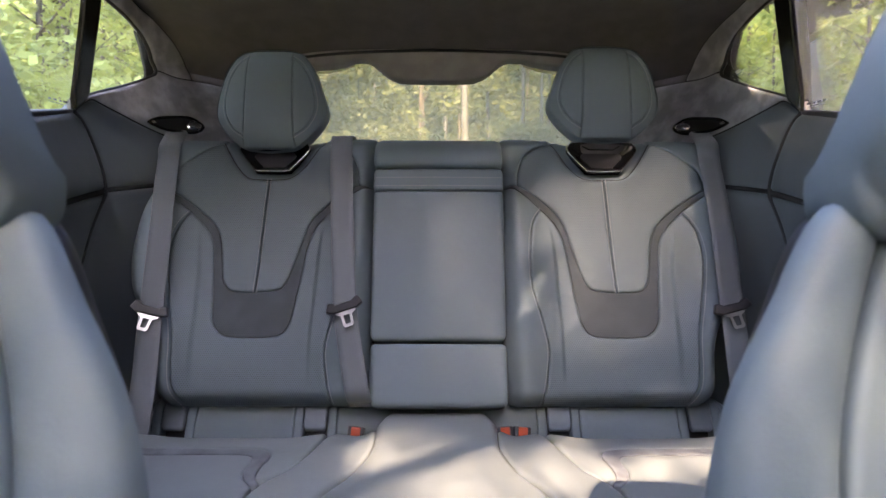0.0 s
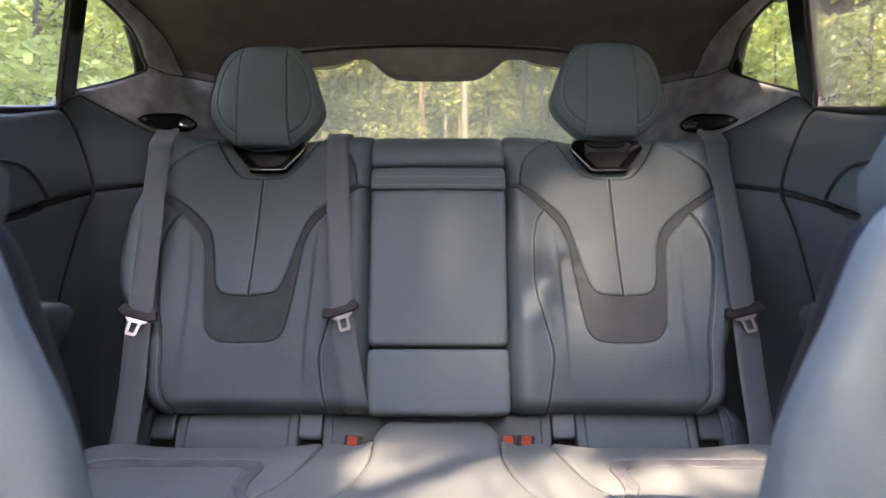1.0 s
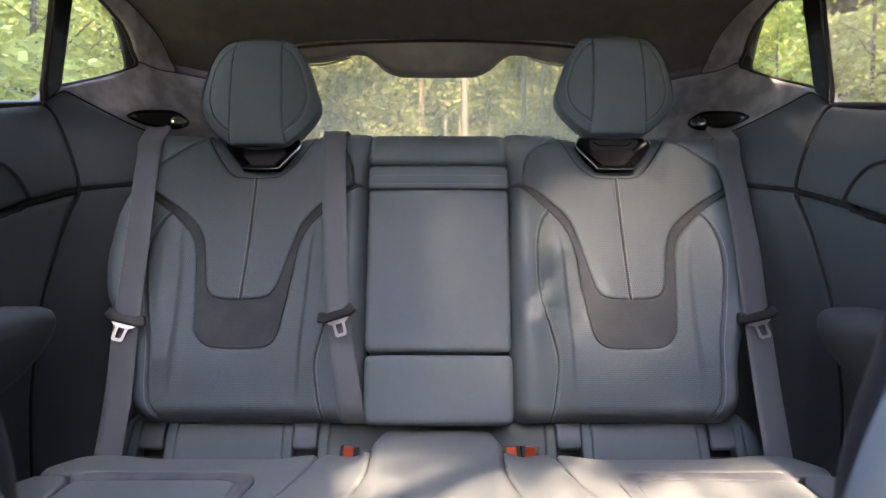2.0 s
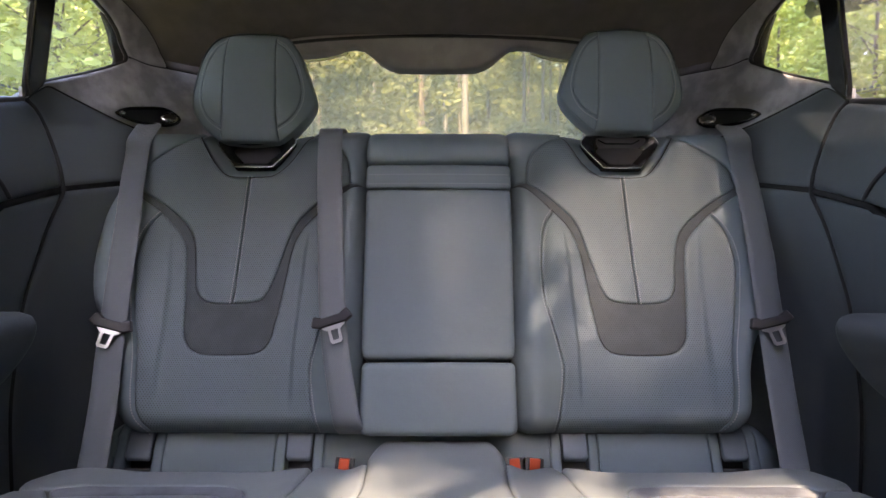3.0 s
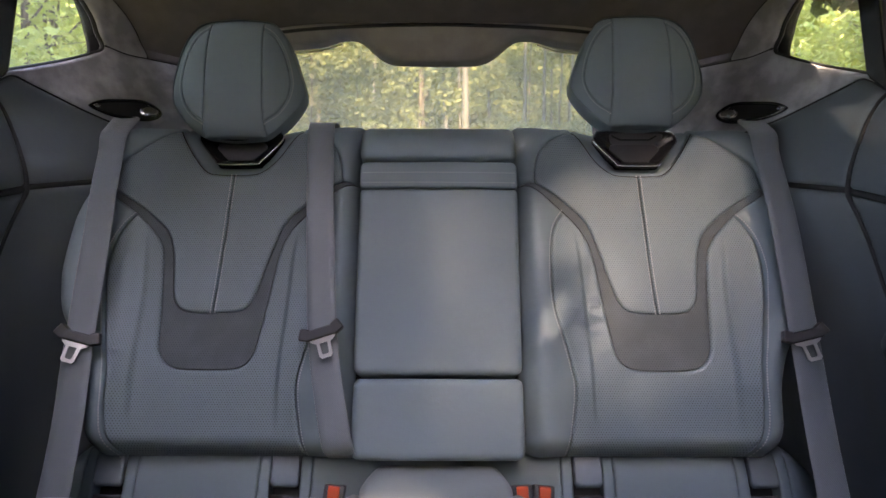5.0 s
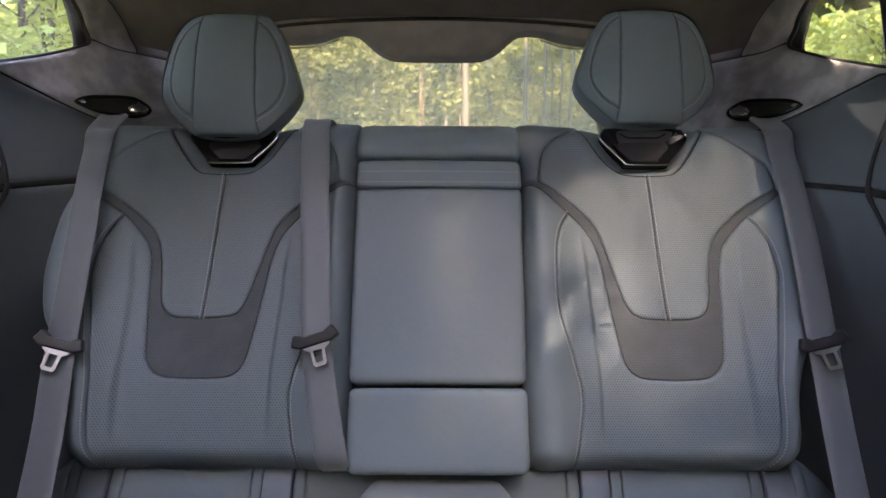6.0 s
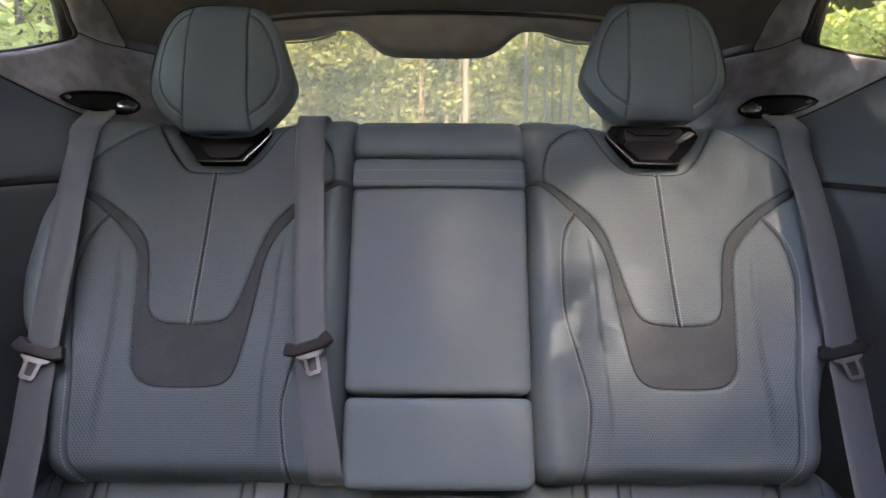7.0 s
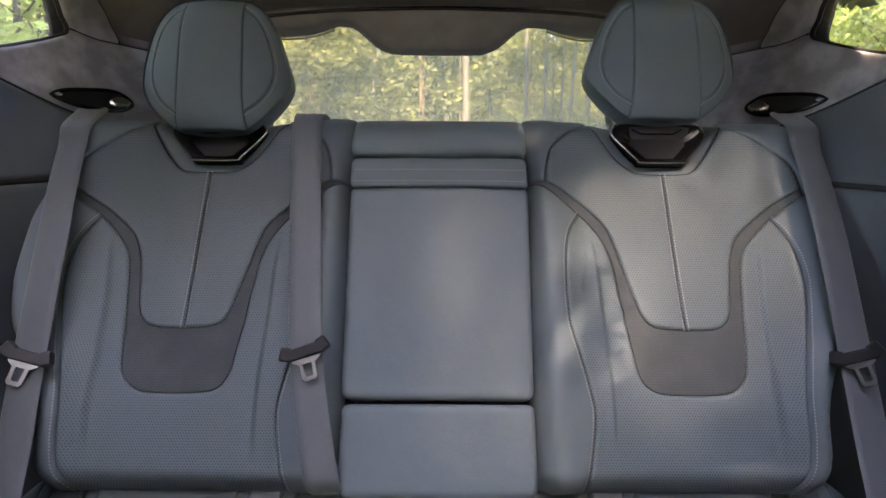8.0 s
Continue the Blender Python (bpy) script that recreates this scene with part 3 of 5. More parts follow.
# outlines of one backrest, x from the car's middle, s up the slope
INNER = even([(0.150, 0.050), (0.146, 0.12), (0.150, 0.40), (0.156, 0.543)], 0.008)
OUTER = smooth_path([(0.700, 0.545), (0.703, 0.45), (0.697, 0.335), (0.676, 0.269), (0.624, 0.206), (0.600, 0.145), (0.596, 0.085), (0.585, 0.055), (0.556, 0.032)], 0.008)
SHOULDER = smooth_path([(0.545, 0.663), (0.60, 0.662), (0.638, 0.652), (0.668, 0.617), (0.690, 0.57), (0.700, 0.545)], 0.008)
BAND_UP = smooth_path([(0.188, 0.539), (0.220, 0.521), (0.263, 0.484), (0.288, 0.453), (0.302, 0.413), (0.314, 0.367), (0.326, 0.322), (0.335, 0.297), (0.352, 0.282), (0.401, 0.277), (0.449, 0.279), (0.469, 0.290), (0.480, 0.312), (0.487, 0.356), (0.495, 0.400), (0.507, 0.430), (0.528, 0.455), (0.579, 0.495), (0.634, 0.528)], 0.006)
BAND_LO = smooth_path([(0.156, 0.543), (0.186, 0.527), (0.230, 0.490), (0.261, 0.460), (0.281, 0.430), (0.294, 0.390), (0.301, 0.333), (0.307, 0.279), (0.313, 0.236), (0.319, 0.203), (0.334, 0.182), (0.364, 0.175), (0.436, 0.175), (0.465, 0.182), (0.485, 0.205), (0.491, 0.237), (0.503, 0.334), (0.511, 0.390), (0.523, 0.419), (0.549, 0.449), (0.582, 0.479), (0.634, 0.513)], 0.006)
SEAM_IN = smooth_path([(0.243, 0.478), (0.225, 0.450), (0.214, 0.409), (0.209, 0.352), (0.210, 0.287), (0.223, 0.234), (0.235, 0.183), (0.241, 0.144), (0.235, 0.086), (0.223, 0.032)], 0.006)
SEAM_OUT = smooth_path([(0.574, 0.472), (0.589, 0.451), (0.600, 0.416), (0.603, 0.365), (0.599, 0.332), (0.585, 0.267), (0.565, 0.204), (0.555, 0.154), (0.553, 0.106), (0.548, 0.068), (0.531, 0.032)], 0.006)
TOP_IN = smooth_path([(0.188, 0.539), (0.191, 0.571), (0.202, 0.606), (0.232, 0.630), (0.274, 0.647)], 0.006)
TOP_OUT = smooth_path([(0.523, 0.646), (0.565, 0.626), (0.607, 0.598), (0.626, 0.577), (0.633, 0.552), (0.634, 0.528)], 0.006)
SURROUND = smooth_path([(0.274, 0.647), (0.315, 0.595), (0.340, 0.567), (0.365, 0.558), (0.432, 0.558), (0.457, 0.567), (0.482, 0.595), (0.523, 0.646)], 0.006)
CENTRE = even([(0.398, 0.557), (0.400, 0.40), (0.402, 0.278)], 0.006)
WHOLE = loop_of(INNER, [(0.151, 0.60), (0.151, 0.655)], [(0.16, 0.664), (0.40, 0.665)], SHOULDER, OUTER, [(0.17, 0.030)])
MOUNT_X = 0.403
RIDGE_IN = ([0.08, 0.19, 0.29, 0.38, 0.44], [0.271, 0.271, 0.268, 0.266, 0.262])
RIDGE_OUT = ([0.08, 0.165, 0.226, 0.334, 0.42], [0.521, 0.524, 0.526, 0.534, 0.546])


def seat_height(x, s):
    """Relief of the backrest cushion over its plane."""
    fade = 1 - step01(s, 0.44, 0.56)
    xo = np.interp(s, [0.03, 0.15, 0.21, 0.27, 0.35, 0.45, 0.6], [0.575, 0.577, 0.595, 0.632, 0.65, 0.652, 0.64])
    h = 0.026 * np.exp(-((x - 0.186) / 0.040) ** 2) * (0.35 + 0.65 * fade)
    h = h + 0.030 * np.exp(-((x - xo) / 0.045) ** 2) * (0.25 + 0.75 * fade)
    lowfade = step01(s, 0.06, 0.16) * (1 - step01(s, 0.36, 0.46))
    rin, rout = np.interp(s, *RIDGE_IN), np.interp(s, *RIDGE_OUT)
    h = h + lowfade * (0.009 * step01(rin - x, -0.004, 0.002) + 0.007 * step01(x - rout, -0.004, 0.002))
    h = h + 0.010 * np.exp(-((s - 0.17) / 0.13) ** 2) - 0.004
    p = np.stack([x, s], 1)
    d = np.where(inside(p, WHOLE), rim_distance(p, WHOLE), 0.0)
    side = np.clip(1 - d / 0.036, 0, 1)
    h = h - 0.034 * side ** 2.4 * (1 - 0.65 * step01(s, 0.56, 0.63))
    h = h - 0.022 * step01(s, 0.615, 0.665) ** 2
    # dished round the headrest mount
    h = h - 0.010 * step01(s, 0.56, 0.60) * np.exp(-((x - 0.398) / 0.09) ** 4)
    return h


def backrest_place(side):
    def place(x, s, n):
        out = side * x - (0.008 * step01(x, 0.18, 0.33) if side < 0 else 0)
        return bench(out, s + 0.018 * step01(s, 0.59, 0.66), n + seat_height(x, s))
    return place


def rear_backrest(side):
    word = "perforated blue-grey leather rear backrest with a dark suede band"
    seat = thing("rear_backrest", word, "car seat", "rear backrests")
    P = backrest_place(side)
    pad("shoulder_panel", loop_of(cut(INNER, (0.156, 0.543), (0.156, 0.543)), [(0.152, 0.60), (0.151, 0.655)], [(0.158, 0.664), (0.274, 0.665)], TOP_IN[::-1]), P, LEATHER, seat)
    pad("shoulder_panel", loop_of(TOP_OUT, [(0.634, 0.520)], [(0.700, 0.545)], SHOULDER[::-1], [(0.523, 0.665)]), P, LEATHER, seat)
    pad("upper_panel", loop_of(TOP_IN, cut(SURROUND, (0.274, 0.647), (0.398, 0.557)), CENTRE, cut(BAND_UP, (0.402, 0.277), (0.188, 0.539))), P, PERF, seat, roll=0.007, depth=0.0065, step=0.007)
    pad("upper_panel", loop_of(TOP_OUT[::-1], cut(SURROUND, (0.523, 0.646), (0.398, 0.557)), CENTRE, cut(BAND_UP, (0.402, 0.277), (0.634, 0.528))), P, PERF, seat, roll=0.007, depth=0.0065, step=0.007)

    def low_band(x, s, n):
        return P(x, s, n - 0.003)
    pad("suede_band", loop_of(BAND_UP, BAND_LO[::-1]), low_band, BAND, seat, "dark grey suede band", roll=0.003, depth=0.002, step=0.007)
    pad("lower_panel", loop_of(cut(BAND_LO, (0.243, 0.478), (0.574, 0.472)), SEAM_OUT, SEAM_IN[::-1]), P, PERF, seat, roll=0.007, depth=0.0065, step=0.0045)
    pad("inner_bolster", loop_of(cut(BAND_LO, (0.156, 0.543), (0.243, 0.478)), SEAM_IN, [(0.172, 0.030), (0.155, 0.036)], INNER), P, LEATHER, seat, roll=0.007, depth=0.0065, step=0.007)
    pad("outer_bolster", loop_of(cut(BAND_LO, (0.574, 0.472), (0.634, 0.513)), [(0.700, 0.543)], OUTER, SEAM_OUT[::-1]), P, LEATHER, seat, roll=0.007, depth=0.0065, step=0.007)

    dx = -0.008 if side < 0 else 0.0

    def mount(x, s, n):
        return bench(side * x + dx, s + 0.018 * step01(s, 0.59, 0.66), n + seat_height(x, s) - 0.006 - 0.014 * np.exp(-(((x - 0.398) / 0.10) ** 4)))
    pad("mount_surround", loop_of(SURROUND, [(0.523, 0.665), (0.274, 0.665)]), mount, LEATHER, seat, roll=0.008, depth=0.006)
    tube("seam", P(SURROUND[:, 0], SURROUND[:, 1], np.full(len(SURROUND), -0.0045)), 0.0016, HOLLOW, seat, up=tuple(SEAT_N))
    # gloss black mount with a bright rim
    half = [(0.036, 0.579), (0.047, 0.587), (0.079, 0.627), (0.0855, 0.641), (0.080, 0.653), (0.062, 0.6605)]
    rim = smooth_path([(MOUNT_X + x, z) for x, z in half] + [(MOUNT_X - x, z) for x, z in half[::-1]], 0.003, True)[:-1]

    def on_mount(x, s, n):
        return bench(side * x, s + 0.004, n - 0.012 + 0.06 * (0.62 - s))
    floor_loop = (rim - (MOUNT_X, 0.620)) * (0.60, 0.52) + (MOUNT_X, 0.614)
    shelf = (rim - (MOUNT_X, 0.620)) * (0.93, 0.90) + (MOUNT_X, 0.620)
    # a gloss black tray with sloping sides round a fine mesh
    tv, k = [], len(rim)
    for ring, depth in ((rim, -0.020), (rim, 0.0), (shelf, -0.001), (floor_loop, -0.011)):
        tv.append(on_mount(ring[:, 0], ring[:, 1], np.full(k, depth)))
    tf = [(r * k + i, r * k + (i + 1) % k, (r + 1) * k + (i + 1) % k, (r + 1) * k + i) for r in range(3) for i in range(k)]
    plate = piece("headrest_mount", mesh_of("headrest_mount", np.vstack(tv), tf, GLOSS), seat, "gloss black headrest mount")
    tube("mount_rim", on_mount(rim[:, 0], rim[:, 1], np.full(k, 0.0006)), 0.0014, CHROME, plate, "bright chrome rim", closed=True, up=tuple(SEAT_N))
    pad("speaker_mesh", loop_of(floor_loop), lambda x, s, n: on_mount(x, s, n - 0.0105), MESH, plate, "fine dark mesh", roll=0.002, depth=0.001, step=0.006, skirt=0.002)
    lip = even([(MOUNT_X - 0.046, 0.651), (MOUNT_X - 0.030, 0.641), (MOUNT_X + 0.030, 0.641), (MOUNT_X + 0.046, 0.651)], 0.004)
    tube("mount_lip", on_mount(lip[:, 0], lip[:, 1], np.full(len(lip), -0.002)), 0.0016, GLOSS, plate, up=tuple(SEAT_N))
    # thread
    for path, off in ((CENTRE, 0.0042), (CENTRE, -0.0042), (SEAM_IN, -0.005), (SEAM_OUT, 0.005)):
        stitches("stitching", path, P, seat, off * 1.0)
    edge = smooth_path([(0.664, 0.255), (0.612, 0.198), (0.588, 0.145), (0.584, 0.085)], 0.006)
    stitches("stitching", edge, P, seat, 0.0)
    # carcass behind the cushions
    box("back_shell", (0.44, 0.055, 0.56), Matrix.Translation(Vector(SEAT_O + SEAT_S * 0.335 - SEAT_N * 0.085 + np.array([side * 0.395, 0, 0]))) @ pose(0, 0, 0, -23.5), CARPET, seat, bevel=0.012)
    return seat


rear_backrest(-1)
rear_backrest(1)

# middle of the backrest: fold-down armrest, strip, kick pad and low headrest
middle = thing("middle_car_seat", "smooth blue-grey leather middle backrest with folded armrest", "car seat")


def middle_place(lift, crown):
    def place(x, s, n):
        return bench(x, s, n + lift + crown * (1 - (x / 0.16) ** 2))
    return place


def rounded(x0, x1, s0, s1, r, r_top=None, taper=0.0):
    r_top = r if r_top is None else r_top
    pts = []
    for cx, cy, a, q in ((x1 - r, s0 + r, -90, r), (x1 - r_top - taper, s1 - r_top, 0, r_top), (x0 + r_top + taper, s1 - r_top, 90, r_top), (x0 + r, s0 + r, 180, r)):
        for k in range(7):
            w = radians(a + 15 * k)
            pts.append((cx + q * math.cos(w), cy + q * math.sin(w)))
    return np.array(pts)


pad("armrest", rounded(-0.1445, 0.1475, 0.1635, 0.513, 0.014, 0.006, -0.005), middle_place(0.030, 0.006), LEATHER, middle, "folded leather armrest", roll=0.010, depth=0.009, skirt=0.06)
pad("kick_pad", rounded(-0.143, 0.148, 0.026, 0.158, 0.016, 0.010), lambda x, s, n: bench(x, s, n + 0.030 + 0.006 * (1 - (x / 0.16) ** 2) - 0.10 * np.clip(0.07 - s, 0, 1) ** 1.3), LEATHER, middle, roll=0.012, depth=0.010, skirt=0.06)
def strip_face(x, s, n):
    return bench(x, s, n + 0.027 + 0.003 * (1 - (x / 0.16) ** 2) - 6.0 * np.clip(s - 0.548, 0, 1) ** 2)


pad("stitched_strip", rounded(-0.151, 0.153, 0.5165, 0.573, 0.004, 0.012), strip_face, LEATHER, middle, roll=0.005, depth=0.004, skirt=0.05)
pad("low_headrest", rounded(-0.153, 0.153, 0.578, 0.676, 0.010, 0.022), lambda x, s, n: bench(x, s, n + 0.030 - 9.0 * np.clip(s - 0.60, 0, 1) ** 2), LEATHER, middle, roll=0.014, depth=0.012, skirt=0.07)
for s in (0.5265, 0.5475):
    stitches("stitching", even([(-0.143, s), (0.145, s)], 0.01), strip_face, middle, 0.0, 0.0052, size=0.001)
box("back_shell", (0.30, 0.05, 0.60), Matrix.Translation(Vector(SEAT_O + SEAT_S * 0.335 - SEAT_N * 0.075)) @ pose(0, 0, 0, -23.5), CARPET, middle, bevel=0.01)


# ---- headrests ----
HEAD_OUT = smooth_path([(0.0, 0.116), (0.045, 0.115), (0.072, 0.106), (0.098, 0.070), (0.118, 0.020), (0.130, -0.016), (0.126, -0.040), (0.110, -0.066), (0.085, -0.093), (0.060, -0.110), (0.040, -0.114), (0.0, -0.117),
                        (-0.040, -0.114), (-0.060, -0.110), (-0.085, -0.093), (-0.110, -0.066), (-0.126, -0.040), (-0.130, -0.016), (-0.118, 0.020), (-0.098, 0.070), (-0.072, 0.106), (-0.045, 0.115)], 0.006, True)[:-1]
HEAD_SEAM = smooth_path([(0.050, 0.114), (0.0525, 0.06), (0.0545, 0.0), (0.056, -0.06), (0.060, -0.110)], 0.005)
HEAD_ARC = smooth_path([(0.0515, 0.093), (0.072, 0.078), (0.092, 0.045), (0.103, 0.005), (0.104, -0.020), (0.096, -0.046), (0.080, -0.068), (0.057, -0.084)], 0.005)


def head_front(x, z):
    r = (np.abs(x) / 0.132) ** 2.6 + (np.abs(z) / 0.119) ** 3.6
    return 0.040 * np.clip(1 - r, 0, 1) ** 0.5 - 0.012 * (np.abs(x) / 0.13) ** 2 - 0.10 * np.clip(z - 0.05, 0, 1) ** 1.2


def headrest(cx, dz, sz, leather_label):
    head = thing("headrest", leather_label, "headrest", "rear headrests")
    tilt = radians(10)

    def place(x, z, n):
        x, z = np.asarray(x, float), np.asarray(z, float)
        f = head_front(x, z) + n
        x, z = x * 1.055, z * 1.04 * sz
        return np.stack([cx + x, 1.436 + z * math.sin(tilt) - f * math.cos(tilt), 1.044 + dz + z * math.cos(tilt) + f * math.sin(tilt)], 1)
    right = cut(HEAD_OUT, (0.050, 0.1145), (0.060, -0.110))
    left = right * (-1, 1)
    pad("centre_panel", loop_of(HEAD_SEAM, (HEAD_SEAM * (-1, 1))[::-1]), place, LEATHER, head, roll=0.004, depth=0.004, step=0.006, skirt=0.02)
    for s in (1, -1):
        flip = np.array((s, 1))
        pad("wing_panel", loop_of(HEAD_ARC * flip, (cut(HEAD_SEAM, (0.0515, 0.093), (0.057, -0.084)) * flip)[::-1]), place, LEATHER, head, roll=0.004, depth=0.004, step=0.006, skirt=0.02)
        rest = loop_of(cut(HEAD_SEAM, (0.050, 0.114), (0.0515, 0.093)) * flip, HEAD_ARC * flip, cut(HEAD_SEAM, (0.057, -0.084), (0.060, -0.110)) * flip, (right * flip)[::-1])
        pad("side_wrap", rest, place, LEATHER, head, roll=0.004, depth=0.003, step=0.006, skirt=0.02)
        stitches("stitching", HEAD_ARC * flip, place, head, 0.005 * s)
    # body behind the face
    vs, fs = [], []
    ring = np.array(HEAD_OUT)
    for k, (scale, back) in enumerate(((1.0, -0.004), (1.005, 0.020), (0.98, 0.042), (0.88, 0.060), (0.60, 0.070), (0.1, 0.073))):
        q = ring * scale
        base = place(q[:, 0], q[:, 1], 0 * q[:, 0])
        front = head_front(q[:, 0], q[:, 1])
        vs += [tuple(b + np.array([0, back * math.cos(tilt) + (f * math.cos(tilt) if k else 0), -back * math.sin(tilt)])) for b, f in zip(base, front)]
    m = len(ring)
    for r in range(5):
        fs += [(r * m + i, r * m + (i + 1) % m, (r + 1) * m + (i + 1) % m, (r + 1) * m + i) for i in range(m)]
    fs.append(tuple(5 * m + i for i in range(m)))
    piece("back_cushion", mesh_of("back_cushion", vs, fs, LEATHER), head)
    box("mount_block", (0.125, 0.055, 0.045), pose(cx, 1.452, 0.905 + dz), BLACK, head, "black plastic mounting block", bevel=0.01)
    for s in (-1, 1):
        tube("post", [(cx + s * 0.045, 1.445, 0.86), (cx + s * 0.045, 1.45, 0.95)], 0.006, CHROME, head, "steel post", up=(0, 1, 0))
    return head


headrest(-0.412, -0.021, 1.06, "blue-grey leather headrest with stitched wings above the backrest")
headrest(0.408, -0.003, 1.0, "blue-grey leather headrest with stitched wings above the backrest")


# ---- rear bench: cushions ----
def cushion_z(x, y):
    ax = np.abs(x)
    rear = 1.055 + 0.10 * (1 - step01(ax, 0.10, 0.16))
    z = 0.322 + 0.012 * np.exp(-((ax - 0.21) / 0.06) ** 2) + 0.010 * np.exp(-((ax - 0.60) / 0.06) ** 2)
    z = z + 0.018 * (1 - step01(ax, 0.09, 0.16)) - 0.02 * np.clip(0.95 - y, 0, 1) ** 1.5
    return z - 0.16 * np.clip(y - rear + 0.05, 0, 1) ** 1.15 - 0.30 * np.clip(0.60 - y, 0, 1) ** 1.3


def cushion_place(x, y, n):
    return np.stack([x, y, cushion_z(x, y) + n], 1)


MID_R = smooth_path([(0.118, 1.075), (0.117, 1.045), (0.117, 0.985), (0.137, 0.919), (0.175, 0.84), (0.20, 0.72), (0.205, 0.50)], 0.008)
BOL_R = smooth_path([(0.213, 1.045), (0.224, 0.985), (0.248, 0.920), (0.285, 0.878), (0.300, 0.80), (0.302, 0.50)], 0.008)
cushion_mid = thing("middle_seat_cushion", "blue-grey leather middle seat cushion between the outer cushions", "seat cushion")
REAR_MID = smooth_path([(0.118, 1.075), (0.120, 1.10), (0.105, 1.150), (0.085, 1.165), (-0.085, 1.165), (-0.105, 1.150), (-0.120, 1.10), (-0.118, 1.075)], 0.008)
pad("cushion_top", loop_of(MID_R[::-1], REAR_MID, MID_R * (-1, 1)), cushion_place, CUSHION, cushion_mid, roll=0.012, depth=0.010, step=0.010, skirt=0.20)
for side in (-1, 1):
    f = np.array((side, 1))
    cushion = thing("outer_seat_cushion", "grey leather outer seat cushion with a suede band", "seat cushion", "rear cushions")
    pad("inner_bolster", loop_of(MID_R, [(0.302, 0.50)], BOL_R[::-1], [(0.200, 1.078), (0.15, 1.082)]) * f, cushion_place, CUSHION, cushion, roll=0.010, depth=0.008, step=0.010, skirt=0.20)
    rear_run = [(0.213, 1.072), (0.32, 1.082), (0.55, 1.085), (0.64, 1.07), (0.67, 1.03)]
    band_front = smooth_path([(0.294, 0.871), (0.318, 0.900), (0.327, 0.928), (0.325, 0.955), (0.335, 0.985), (0.40, 0.990), (0.52, 0.985), (0.58, 0.965)], 0.006)
    band_back = smooth_path([(0.285, 0.878), (0.300, 0.905), (0.303, 0.940), (0.298, 0.985), (0.325, 1.012), (0.40, 1.018), (0.53, 1.012), (0.60, 0.985)], 0.006)
    pad("suede_band", loop_of(band_front, band_back[::-1]) * f, cushion_place, CUSHION_SUEDE, cushion, "mottled grey suede band", roll=0.003, depth=0.003, step=0.008)
    pad("seat_panel", loop_of(band_front[::-1], [(0.298, 0.860), (0.306, 0.50), (0.52, 0.50)], smooth_path([(0.55, 0.60), (0.58, 0.80), (0.585, 0.955)], 0.01)) * f, cushion_place, CUSHION, cushion, roll=0.006, depth=0.004, step=0.010)
    pad("rear_panel", loop_of(BOL_R[:22], band_back, [(0.66, 1.0)], rear_run[::-1]) * f, cushion_place, CUSHION, cushion, roll=0.008, depth=0.006, step=0.010, skirt=0.18)
    pad("outer_bolster", loop_of([(0.588, 0.960), (0.604, 0.985), (0.664, 0.998), (0.70, 0.96), (0.705, 0.50), (0.525, 0.50)], smooth_path([(0.555, 0.60), (0.585, 0.80), (0.588, 0.955)], 0.01)) * f, cushion_place, CUSHION, cushion, roll=0.008, depth=0.006, step=0.010, skirt=0.20)
    box("cushion_base", (0.50, 0.52, 0.20), pose(side * 0.42, 0.78, 0.15), CARPET, cushion, bevel=0.02)
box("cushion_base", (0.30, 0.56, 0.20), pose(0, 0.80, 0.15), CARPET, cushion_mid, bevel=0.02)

# strip between cushion and backrest, with the child-seat anchor flaps
strip = thing("anchor_strip", "blue-grey leather strip behind the cushions with anchor pockets", "seat trim")
FLAPS = (-0.566, -0.262, 0.262, 0.566)


def strip_place(x, t, n):
    """t runs from the back of the ledge down its front."""
    y = np.interp(t, [0, 0.03, 0.05, 0.075, 0.15], [1.245, 1.215, 1.198, 1.186, 1.150])
    z = np.interp(t, [0, 0.03, 0.05, 0.075, 0.15], [0.342, 0.340, 0.331, 0.312, 0.235])
    drop = np.clip((np.abs(x) - 0.60) / 0.09, 0, 1) ** 2
    return np.stack([x, y - n * 0.7 - 0.06 * drop, z + n * 0.7 - 0.10 * drop], 1)


